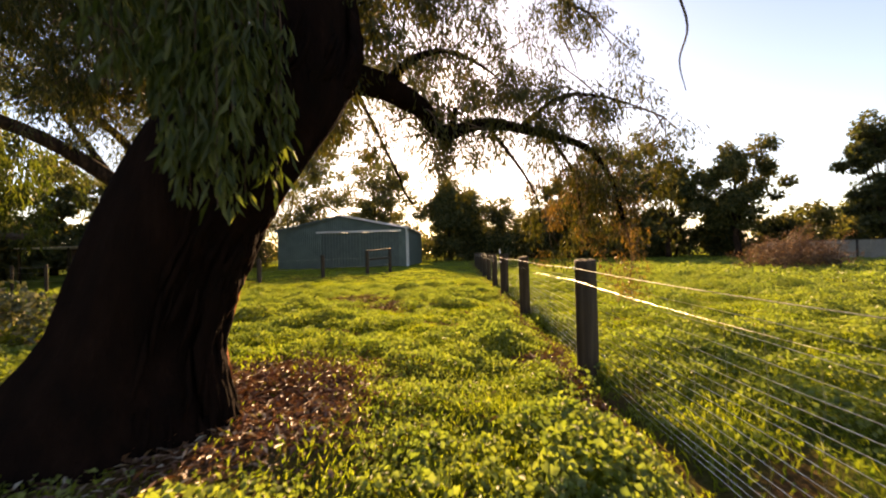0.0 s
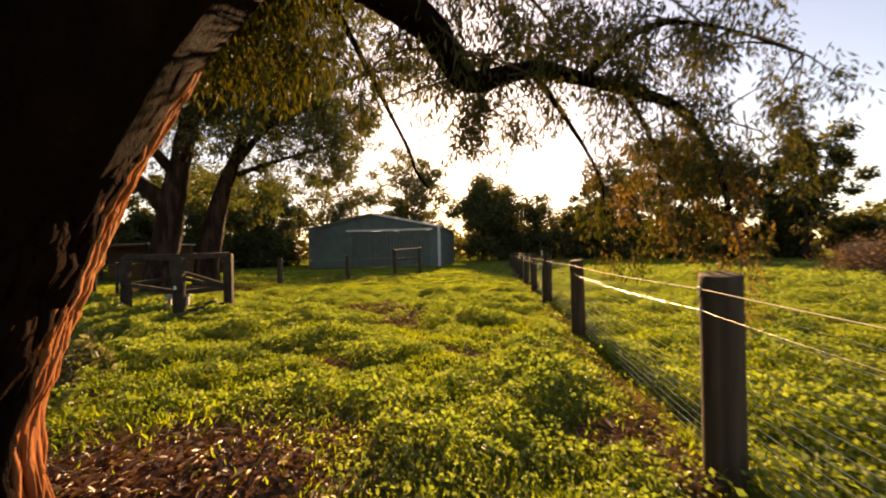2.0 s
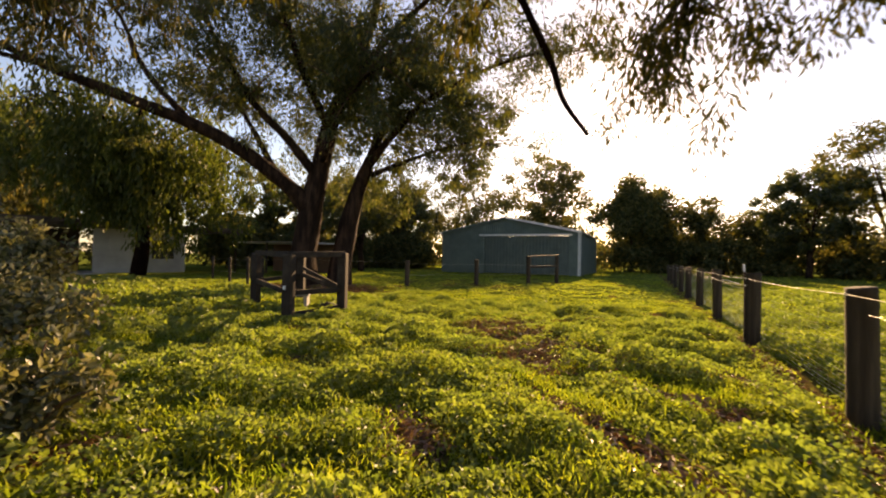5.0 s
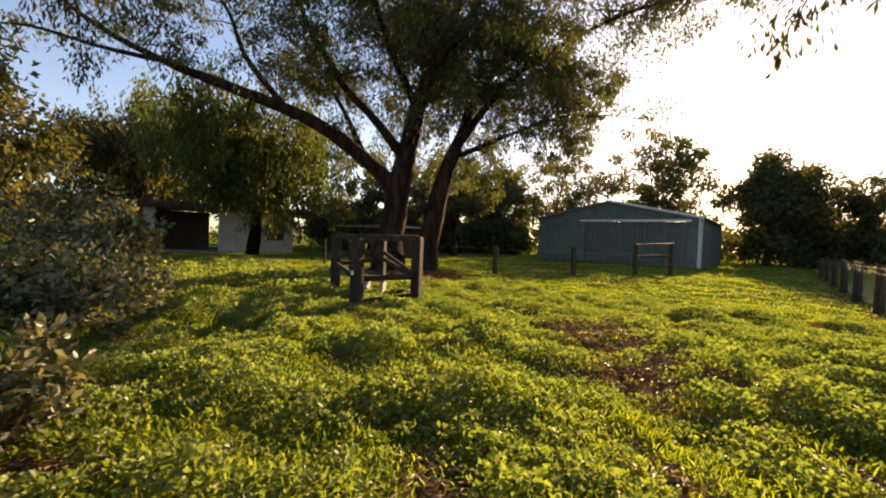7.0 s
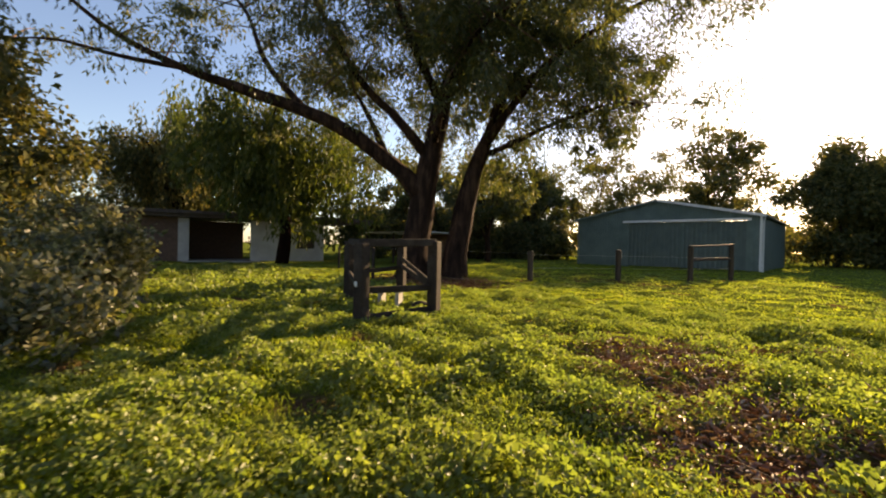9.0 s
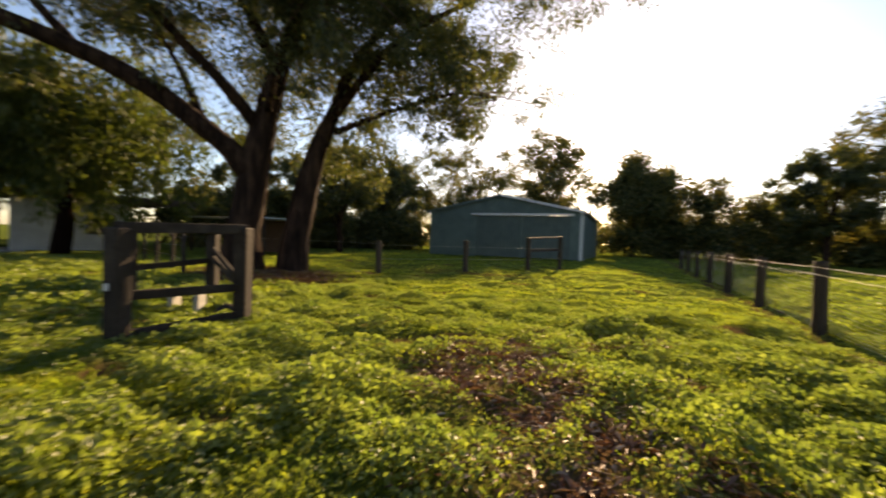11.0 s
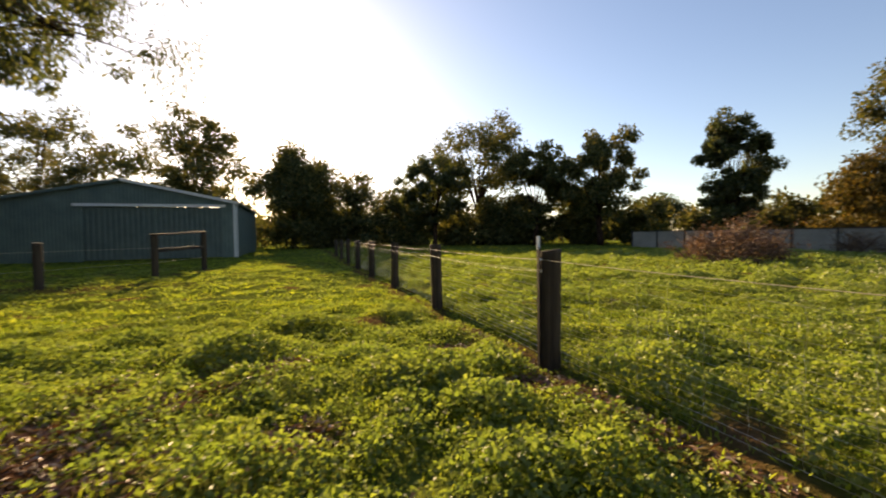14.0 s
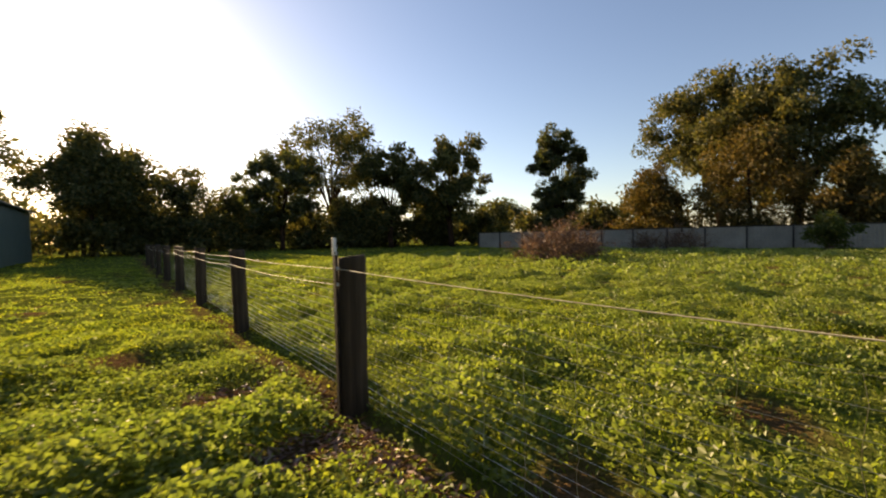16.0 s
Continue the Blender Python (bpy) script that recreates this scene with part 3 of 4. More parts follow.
def build_fence():
    fence = thing("wire_fence", (FX, 0, 0), "paddock fence of round timber posts, wire mesh and white tape", "fence")
    rr = random.Random(5)
    for i, y in enumerate(POST_Y):
        h, r = 1.17 + rr.uniform(-0.02, 0.02), 0.115 + rr.uniform(-0.008, 0.008)
        p = part("post", round_post(h, r, i + 2, (rr.uniform(-.015, .015), rr.uniform(-.01, .01))), M_POST, fence, "weathered round timber post", smooth=True)
        p.location = (0, y, 0)
    # wire mesh behind the posts, strands closer together low down
    heights = [-0.02, 0.035, 0.09, 0.145, 0.2, 0.26, 0.32, 0.385, 0.45, 0.52, 0.59, 0.67, 0.75, 0.84, 0.93]
    def strand(lo, hi, i, z, x, rad):
        ys = np.linspace(lo, hi, max(2, int((hi - lo) / 0.5)))
        pts = [(x + 0.006 * math.sin(q * 1.3 + i), q, z + 0.012 * math.sin(q * 0.9 + i * 0.7) + 0.008 * math.sin(q * 2.7 + i)) for q in ys]
        part("wire", Shape().tube(pts, [rad] * len(pts), 4, cap=False), M_WIRE, fence)
    for i, z in enumerate(heights):
        strand(POST_Y[0], POST_Y[4], i, z, 0.112, 0.0019)
        strand(POST_Y[4], POST_Y[5], i, z, 0.112, 0.0019 if i < 3 else 0.0011)
        strand(POST_Y[5], POST_Y[-1], i, z, 0.112, 0.0032)
    stays = Shape()
    q = POST_Y[2]
    while q < 30:
        stays.tube([(0.112 + 0.006 * math.sin(q * 1.3 + i), q + 0.008 * math.sin(i * 2 + q), z) for i, z in enumerate(heights)], [0.0011] * len(heights), 3, cap=False)
        q += 0.3
    part("wire_stay", stays, M_WIRE, fence, kind="stuff")
    # white tapes, sagging a little between the posts; the lower one is plain wire past the picket
    for z, x, sag, lo, hi, rad, mat, lab in ((1.085, -0.116, 0.02, 0, 12, 0.0027, M_TAPE, "white electric-fence tape"),
                                             (0.96, -0.118, 0.03, 5, 12, 0.0028, M_TAPE, "white electric-fence tape"),
                                             (0.96, -0.118, 0.03, 0, 4, 0.0014, M_WIRE, "plain top wire")):
        pts = []
        for y0, y1 in zip(POST_Y[lo:hi], POST_Y[lo + 1:hi + 1]):
            for k in range(10):
                t = k / 10
                pts.append((x, y0 + (y1 - y0) * t, z - sag * 4 * t * (1 - t)))
        part("tape", Shape().tube(pts, [rad] * len(pts), 5, cap=False), mat, fence, lab, smooth=True)
        for y in POST_Y[lo:hi]:
            part("insulator", Shape().tube([(x * 0.85, y, z), (x * 1.03, y, z), (x * 1.06, y, z)], [0.012, 0.016, 0.01], 6), M_CAP, fence)
    # steel picket with a white cap beside one post
    pick = Shape().box((-0.004, -0.022, -0.3), (0.004, 0.022, 1.22)).box((0.004, -0.004, -0.3), (0.03, 0.004, 1.22))
    p = part("steel_picket", pick, M_STEEL, fence, "dark steel star picket")
    p.location = (-0.13, 13.2, 0)
    part("cap", Shape().box((-0.012, -0.014, 1.19), (0.018, 0.014, 1.33), bev=0.005), M_CAP, p, "white plastic picket cap")


build_fence()


# ---- timber pen beside the gum tree ----
def beam(p, q, w, h):
    """A sawn beam from p to q."""
    p, q = Vector(p), Vector(q)
    d = q - p
    m = Matrix.Translation(p) @ d.to_track_quat('X', 'Z').to_matrix().to_4x4()
    return Shape().box((0, -w / 2, -h / 2), (d.length, w / 2, h / 2), m, 0.008)


def build_pen():
    A, B, C = Vector((-8.83, 12.17, 0.02)), Vector((-5.88, 10.5, 0.02)), Vector((-5.79, 12.05, 0.02))
    D = A + C - B
    pen = thing("timber_pen", (-7.3, 12.2, 0), "weathered grey timber holding pen open at its sides", "pen")
    o = Vector((-7.3, 12.2, 0))
    for i, (p, h) in enumerate(((A, 1.36), (B, 1.32), (C, 1.38), (D, 1.34))):
        q = part("post", Shape().box((-0.1, -0.1, -0.2), (0.1, 0.1, h), pose(0, 0, 0, 0, 0, 8 + 5 * i), 0.018), M_RAIL, pen, "squared weathered timber post")
        q.location = p - o
    z = Vector((0, 0, 1))
    for p, q, hz, hz2 in ((A, B, 1.36, 1.32), (B, C, 1.32, 1.36), (C, D, 1.36, 1.31), (D, A, 1.31, 1.36)):
        part("top_rail", beam(p - o + z * hz, q - o + z * hz2, 0.09, 0.13), M_RAIL, pen)
    for p, q, hz, hz2 in ((A, B, 0.62, 0.55), (B, C, 0.55, 0.52), (D, C, 0.75, 0.5), (A, D, 0.6, 0.7)):
        part("mid_rail", beam(p - o + z * hz, q - o + z * hz2, 0.06, 0.11), M_RAIL, pen)
    part("low_rail", beam(B - o + z * 0.1, C - o + z * 0.13, 0.06, 0.1), M_RAIL, pen)
    part("brace", beam(D - o + z * 0.95, C - o + z * 0.55, 0.05, 0.1), M_RAIL, pen)
    part("bracket", Shape().box((-0.03, -0.125, 0.62), (0.03, -0.1, 0.7), bev=0.006), M_CAP, pen, "small white bracket").location = B - o
    bench = thing("bench", (-7.4, 12.3, 0), "small pale concrete bench inside the timber pen", "bench")
    part("seat", Shape().box((-0.28, -0.17, 0.3), (0.28, 0.17, 0.36), pose(0, 0, 0, 0, 0, 30), 0.012), M_CONCRETE, bench)
    for x in (-0.2, 0.2):
        part("leg", Shape().box((x - 0.04, -0.14, 0.0), (x + 0.04, 0.14, 0.3), pose(0, 0, 0, 0, 0, 30), 0.01), M_CONCRETE, bench)

    # a boulder lying at the foot of a post
    bm = bmesh.new()
    bmesh.ops.create_icosphere(bm, subdivisions=3, radius=0.22)
    for q in bm.verts:
        q.co *= 1 + 0.3 * noise.noise(q.co * 6) + 0.1 * noise.noise(q.co * 17)
        q.co.z = max(q.co.z * 0.75, -0.06)
    bm.verts.index_update()
    lump = Shape()
    lump.v, lump.f = [q.co.copy() for q in bm.verts], [tuple(q.index for q in f.verts) for f in bm.faces]
    bm.free()
    rock = part("boulder", lump, M_RAIL, smooth=True)
    rock.location = (-6.45, 12.4, float(ground_z(-6.45, 12.4)) + 0.05)
    tagged(rock, "weathered brown boulder lying inside the timber pen", "rock")


build_pen()


def build_rail_fence():
    """The low post-and-rail yard before the shed."""
    yard = thing("rail_fence", (0, 0, 0), "low weathered timber posts and rails before the shed", "fence")
    P = [(-8.9, 20.2, 1.2), (-6.85, 23.4, 1.3), (-4.92, 26.0, 1.5), (-4.13, 29.6, 1.68)]
    for i, (x, y, h) in enumerate(P):
        q = part("post", round_post(h, 0.11, 40 + i), M_POST, yard, smooth=True)
        q.location = (x, y, 0)
    part("top_rail", beam((-4.92, 25.8, 1.5), (-4.13, 29.7, 1.64), 0.14, 0.06), M_RAIL, yard)
    part("mid_rail", beam((-4.92, 25.85, 0.95), (-4.13, 29.6, 1.0), 0.06, 0.12), M_RAIL, yard)
    for z in (0.55, 1.05):
        part("wire", Shape().tube([(x, y, z) for x, y, h in P], [0.004] * 4, 4), M_WIRE, yard)
    part("wire", Shape().tube([(-8.9, 20.2, 1.1), (-16, 20.5, 1.1), (-22, 20.4, 1.0)], [0.004] * 3, 4), M_WIRE, yard)
    back = thing("post_row", (0, 0, 0), "slim pale fence posts behind the pen", "fence")
    for i, (x, y) in enumerate(((-12.6, 15.6), (-14.4, 16.4), (-16.6, 17.2), (-19.5, 18.4))):
        q = part("post", round_post(1.2, 0.06, 60 + i), M_RAIL, back, smooth=True)
        q.location = (x, y, 0)
    for z in (0.5, 0.85, 1.1):
        part("wire", Shape().tube([(x, y, z) for x, y in ((-12.6, 15.6), (-14.4, 16.4), (-16.6, 17.2), (-19.5, 18.4))], [0.003] * 4, 4), M_WIRE, back)


build_rail_fence()


# ---- old house behind the pepper tree ----
def build_house():
    house = thing("house", (-29.5, 17.0, 0), "low pale rendered house with a dark roof and open carport", "house")
    # local x runs along the front (towards +y of the world), local y away from the paddock
    house.rotation_euler = (0, 0, radians(78))
    part("wall", Shape().box((-12, 0.1, 0), (-3.6, 0.3, 2.75)), M_BROWN, house)
    part("wall", Shape().box((-3.6, 0, 0), (-3.0, 0.25, 2.75)), M_WALL, house)
    part("wall", Shape().box((0.6, 0, 0), (5.6, 0.25, 2.75)), M_WALL, house)
    part("wall", Shape().box((-3.0, 3.6, 0), (0.6, 3.8, 2.75)), M_BROWN, house, "brown wall deep in the carport")
    part("wall", Shape().box((5.4, 0.25, 0), (5.6, 7, 2.75)), M_WALL, house)
    part("wall", Shape().box((-12, 0.3, 0), (-11.8, 7, 2.75)), M_BROWN, house)
    part("slab", Shape().box((-3.4, -1.2, -0.1), (1.0, 3.6, 0.04)), M_CONCRETE, house)
    part("fascia", Shape().box((-12.5, -0.55, 2.78), (9.1, -0.5, 2.95)), M_DARKROOF, house)
    part("roof", Shape().box((-12.6, -0.7, 2.95), (9.2, 7.8, 3.08), bev=0.02).box((-12.6, -0.75, 2.98), (9.2, -0.7, 3.2)), M_DARKROOF, house)
    w = part("window", Shape().box((3.6, -0.02, 0.9), (4.9, 0.0, 2.1)), M_GLASSDARK, house)
    part("frame", Shape().box((3.52, -0.05, 0.82), (3.6, 0, 2.18)).box((4.9, -0.05, 0.82), (4.98, 0, 2.18)).box((3.6, -0.05, 2.1), (4.9, 0, 2.18)).box((3.6, -0.07, 0.8), (4.9, 0, 0.9)), M_WALL, w)
    lean = thing("lean_to", (-24.0, 27.5, 0), "dark open lean-to shed with a pale roof edge", "shed")
    part("roof", Shape().box((-3.5, -2, 2.2), (3.5, 2, 2.28)), M_ROOF, lean)
    part("back_wall", Shape().box((-3.4, 1.8, 0), (3.4, 1.9, 2.2)), M_BROWN, lean)
    for x in (-3.3, 0, 3.3):
        part("post", Shape().box((x - 0.06, -1.9, 0), (x + 0.06, -1.78, 2.2)), M_RAIL, lean)


build_house()


# ---- panel fence at the far side of the paddock ----
def build_panel_fence():
    f = thing("panel_fence", (0, 0, 0), "grey fibre-cement panel fence along the boundary", "fence")
    P0, P1 = Vector((29.3, 40.3, 0)), Vector((37.0, 8.0, 0))
    d = (P1 - P0)
    n = int(d.length / 2.4)
    ang = math.atan2(d.y, d.x)
    panel, post, cap = Shape(), Shape().box((-0.05, -0.06, -0.1), (0.05, 0.06, 1.5)), Shape().box((0, -0.03, 1.42), (2.4, 0.03, 1.48))
    k = 24
    for i in range(k):
        a0, b0 = 2.4 * i / k, 2.4 * (i + 1) / k
        q = 0.02 * (i % 2)
        panel.poly([(a0, q, -0.05), (b0, 0.02 - q, -0.05), (b0, 0.02 - q, 1.42), (a0, q, 1.42)])
    first = None
    for i in range(n + 6):
        m = Matrix.Translation(P0 + d.normalized() * 2.4 * i) @ Matrix.Rotation(ang, 4, 'Z')
        if first is None:
            first = [part("panel", panel, M_PANEL, f), part("post", post, M_STEEL, f), part("capping", cap, M_STEEL, f)]
            for o in first:
                o.matrix_local = m
        else:
            for o in first:
                c = o.copy()
                scene.collection.objects.link(c)
                c.matrix_local = m


build_panel_fence()


# ---- trees around ----
def droop_tree(at, height, spread, seed, mat, label, strands=200, leaf=0.36, per=40):
    """A weeping tree: forked trunk, arching limbs, curtains of hanging leaves."""
    r = random.Random(seed)
    tree = thing("tree", (*at, -0.05), label, "tree", "trees at the paddock's edge")
    stem = spline([(0, 0, 0), (0.15, 0.1, height * 0.16), (0.3, 0, height * 0.3), (0.2, 0.1, height * 0.45)], 3)
    part("trunk", Shape().tube(stem, taper(0.42, 0.22, len(stem)), 9, 0.25), M_BARK, tree, smooth=True)
    pts, cs, rs = [], [], []
    for i in range(9):
        t = 2 * math.pi * (i + r.random()) / 9
        reach = spread * r.uniform(0.55, 0.95)
        end = Vector((math.cos(t) * reach, math.sin(t) * reach, height * r.uniform(0.6, 0.85)))
        mid = Vector((math.cos(t) * reach * 0.5, math.sin(t) * reach * 0.5, height * r.uniform(0.85, 1.0)))
        line = bezier(stem[r.randrange(5, len(stem))], mid, end, 8)
        part("limb", Shape().tube(line, taper(0.16, 0.03, 9), 6, 0.1), M_BARK, tree, smooth=True)
        for k in range(strands // 9):
            p = line[r.randrange(2, 9)] + Vector((r.gauss(0, 1), r.gauss(0, 1), r.gauss(0, .4))) * spread * 0.14
            ln = r.uniform(0.3, 0.72) * height * (0.7 if p.z > height * 0.8 else 0.85)
            # the side towards the paddock hangs short and shows the trunk
            low = 0.5 if math.cos(t - 1.13) > 0.2 else 2.7
            ln = min(ln, max(0.4, p.z - low))
            for j in range(4):
                cs.append(p - Vector((0, 0, ln * j / 4))), rs.append(spread * (0.11 - 0.012 * j))
    clumps(cs, rs, per, leaf, leaf * 0.3, mat, tree, droop=0.8, squash=1.6)
    return tree


droop_tree((-37.5, 15.0), 11.5, 6.0, 5, M_FARLEAF, "dark weeping tree behind the old house", 170)
droop_tree((-25.4, 18.0), 10.6, 6.8, 3, M_WEEPING, "weeping pepper tree with hanging yellow-green foliage")

FAR = [
    ("gum", (-27.4, 67.0), 16.3, 9.9, 100, M_FARLEAF, 186, 90, 0.46, "olive-green gum tree behind the farm shed"),
    ("gum", (-14.5, 75.5), 19.0, 8.8, 101, M_FARLEAF, 150, 105, 0.54, "open-crowned gum tree behind the farm shed"),
    ("hedge", (-1.0, 62.9), 13.2, 6.8, 102, M_FARLEAF, 270, 90, 0.42, "dense dark bushy tree with foliage to the ground"),
    ("hedge", (7.0, 66.4), 10.6, 5.2, 103, M_FARLEAF, 233, 40, 0.42, "dense dark bushy tree with foliage to the ground"),
    ("hedge", (12.1, 67.6), 8.8, 5.2, 104, M_FARLEAF, 233, 40, 0.42, "dense dark bushy tree with foliage to the ground"),
    ("hedge", (3.0, 64.5), 11.8, 5.4, 160, M_FARLEAF, 200, 60, 0.42, "dense dark bushy tree with foliage to the ground"),
    ("gum", (15.7, 58.4), 11.0, 4.9, 105, M_GUM, 186, 90, 0.42, "gum tree with lit yellow-green crown"),
    ("gum", (23.3, 61.9), 18.3, 7.8, 106, M_FARLEAF, 164, 90, 0.45, "tall open-crowned gum tree at the paddock's edge"),
    ("gum", (25.9, 51.5), 11.9, 4.2, 107, M_FARLEAF, 216, 60, 0.45, "dark olive-green gum tree at the paddock's edge"),
    ("gum", (30.5, 46.0), 12.4, 5.3, 108, M_FARLEAF, 216, 70, 0.45, "dark olive-green gum tree at the paddock's edge"),
    ("hedge", (26.7, 57.9), 7.1, 7.4, 109, M_FARLEAF, 233, 50, 0.42, "dark undergrowth below the gum trees"),
    ("hedge", (32.3, 51.9), 7.2, 3.8, 110, M_FARLEAF, 233, 50, 0.42, "dark undergrowth below the gum trees"),
    ("gum", (-27.1, 48.9), 10.5, 4.3, 111, M_GUM, 180, 60, 0.42, "gum tree with lit yellow-green crown"),
    ("hedge", (-25.2, 47.7), 4.6, 5.1, 112, M_FARLEAF, 233, 50, 0.42, "dense dark bushy tree with foliage to the ground"),
    ("hedge", (-28.2, 40.4), 5.1, 3.7, 113, M_FARLEAF, 233, 50, 0.42, "dense dark bushy tree with foliage to the ground"),
    ("hedge", (-33.4, 38.1), 6.0, 3.5, 114, M_FARLEAF, 233, 50, 0.42, "dense dark bushy tree with foliage to the ground"),
    ("hedge", (63.1, 68.1), 8.8, 6.1, 115, M_GUM, 162, 40, 0.53, "distant rounded tree beyond the boundary"),
    ("hedge", (56.6, 74.5), 7.6, 5.6, 116, M_FARLEAF, 162, 40, 0.53, "distant rounded tree beyond the boundary"),
    ("hedge", (70.1, 50.3), 5.7, 5.7, 117, M_FARLEAF, 162, 40, 0.53, "distant rounded tree beyond the boundary"),
    ("column", (34.1, 34.3), 11.4, 2.9, 118, M_GUM, 200, 126, 0.34, "slender upright young gum tree before the boundary fence"),
    ("gum", (51.0, 26.2), 18.1, 7.6, 119, M_FARLEAF, 300, 110, 0.46, "tall spreading gum tree beyond the boundary fence"),
    ("gum", (50.0, 19.7), 16.7, 7.1, 120, M_FARLEAF, 280, 100, 0.46, "tall dark gum tree beyond the boundary fence"),
    ("hedge", (40.9, 28.4), 8.0, 4.6, 121, M_WATTLE, 197, 60, 0.3, "brownish feathery wattle beside the boundary fence"),
    ("hedge", (43.4, 21.6), 11.6, 6.5, 122, M_WATTLE, 250, 80, 0.28, "large brownish feathery wattle beside the boundary fence"),
    ("hedge", (42.6, 15.1), 7.0, 3.8, 123, M_WATTLE, 216, 60, 0.34, "brownish feathery wattle beside the boundary fence"),
    ("hedge", (-18.4, 5.7), 8.8, 3.5, 124, M_FARLEAF, 200, 60, 0.24, "dark brownish-green tree beside the house"),
    ("hedge", (-46.5, 17.9), 12.3, 6.2, 125, M_FARLEAF, 216, 50, 0.42, "dark tree behind the house"),
    ("hedge", (-47.0, 28.3), 13.7, 7.4, 126, M_FARLEAF, 216, 50, 0.42, "dark tree behind the house"),
    ("hedge", (-38.7, 37.7), 6.2, 4.0, 127, M_FARLEAF, 216, 40, 0.42, "dense dark bushy tree with foliage to the ground"),
    ("gum", (-31.9, 56.9), 10.9, 5.1, 128, M_GUM, 180, 50, 0.42, "gum tree with lit yellow-green crown"),
    ("hedge", (-27.8, 47.6), 4.4, 5.5, 129, M_FARLEAF, 216, 50, 0.42, "dense dark bushy tree with foliage to the ground"),
    ("hedge", (-52, 62), 8, 6.9, 200, M_FARLEAF, 56, 36, 0.7, "dark bushy tree closing the view"),
    ("hedge", (-44, 70), 9, 6.9, 201, M_FARLEAF, 56, 36, 0.7, "dark bushy tree closing the view"),
    ("hedge", (-36, 74), 8, 6.9, 202, M_FARLEAF, 56, 36, 0.7, "dark bushy tree closing the view"),
    ("hedge", (-20, 80), 8, 6.9, 203, M_FARLEAF, 56, 36, 0.7, "dark bushy tree closing the view"),
    ("hedge", (-9, 78), 8, 6.9, 204, M_FARLEAF, 56, 36, 0.7, "dark bushy tree closing the view"),
    ("hedge", (3, 74), 7, 5.8, 205, M_FARLEAF, 56, 36, 0.7, "dark bushy tree closing the view"),
    ("hedge", (17, 72), 6.5, 5.8, 206, M_FARLEAF, 56, 36, 0.7, "dark bushy tree closing the view"),
    ("hedge", (23, 70), 6.5, 5.8, 207, M_FARLEAF, 56, 36, 0.7, "dark bushy tree closing the view"),
    ("hedge", (31, 66), 7, 5.8, 208, M_FARLEAF, 56, 36, 0.7, "dark bushy tree closing the view"),
    ("hedge", (38, 60), 8, 6.3, 209, M_FARLEAF, 56, 36, 0.7, "dark bushy tree closing the view"),
    ("hedge", (44, 54), 7, 5.8, 210, M_FARLEAF, 56, 36, 0.7, "dark bushy tree closing the view"),
    ("hedge", (-40, 46), 7, 5.8, 211, M_FARLEAF, 56, 36, 0.7, "dark bushy tree closing the view"),
    ("hedge", (-46, 38), 9, 6.9, 212, M_FARLEAF, 56, 36, 0.7, "dark bushy tree closing the view"),
    ("hedge", (48, 44), 6, 5.8, 213, M_FARLEAF, 56, 36, 0.7, "dark bushy tree closing the view"),
    ("hedge", (53, 36), 7, 5.8, 214, M_FARLEAF, 56, 36, 0.7, "dark bushy tree closing the view"),
    ("hedge", (56, 12), 9, 6.9, 215, M_FARLEAF, 60, 36, 0.62, "dark bushy tree closing the view"),
    ("hedge", (-34, 30), 5, 4.0, 216, M_FARLEAF, 56, 36, 0.7, "dark bushy tree closing the view"),
    ("hedge", (-62, 8), 10, 8.0, 217, M_FARLEAF, 56, 36, 0.7, "dark bushy tree closing the view"),
    ("hedge", (-40, 0), 9, 6.9, 218, M_FARLEAF, 56, 36, 0.7, "dark bushy tree closing the view"),
    ("gum", (-39.7, 39.9), 12.3, 3.5, 150, M_FARLEAF, 162, 60, 0.43, "dark tree standing behind the great gum tree"),
    ("gum", (-37.4, 45.5), 12.7, 3.7, 151, M_FARLEAF, 162, 60, 0.43, "dark tree standing behind the great gum tree"),
    ("gum", (-32.4, 47.4), 9.9, 3.6, 152, M_FARLEAF, 162, 60, 0.43, "dark tree standing behind the great gum tree"),
    ("hedge", (22, 58), 6.5, 4.6, 161, M_FARLEAF, 150, 40, 0.42, "dark undergrowth below the gum trees"),
    ("gum", (-23, 35.5), 9.8, 4.6, 162, M_GUM, 180, 60, 0.36, "gum tree with lit yellow-green crown"),
    ("hedge", (-2, 70), 6, 4.5, 300, M_FARLEAF, 80, 30, 0.5, "dark undergrowth below the gum trees"),
    ("hedge", (4, 66), 5.5, 4, 301, M_FARLEAF, 80, 30, 0.5, "dark undergrowth below the gum trees"),
    ("hedge", (9, 63), 5, 4, 302, M_FARLEAF, 80, 30, 0.5, "dark undergrowth below the gum trees"),
    ("hedge", (14, 62), 5, 4, 303, M_FARLEAF, 80, 30, 0.5, "dark undergrowth below the gum trees"),
    ("hedge", (19, 60), 5.5, 4, 304, M_FARLEAF, 80, 30, 0.5, "dark undergrowth below the gum trees"),
    ("hedge", (24, 57), 5.5, 4, 305, M_FARLEAF, 80, 30, 0.5, "dark undergrowth below the gum trees"),
    ("hedge", (28, 54), 5, 3.6, 306, M_FARLEAF, 80, 30, 0.5, "dark undergrowth below the gum trees"),
    ("hedge", (32, 50), 5, 3.6, 307, M_FARLEAF, 80, 30, 0.5, "dark undergrowth below the gum trees"),
    ("hedge", (35, 46), 4.5, 3.4, 308, M_FARLEAF, 80, 30, 0.5, "dark undergrowth below the gum trees"),
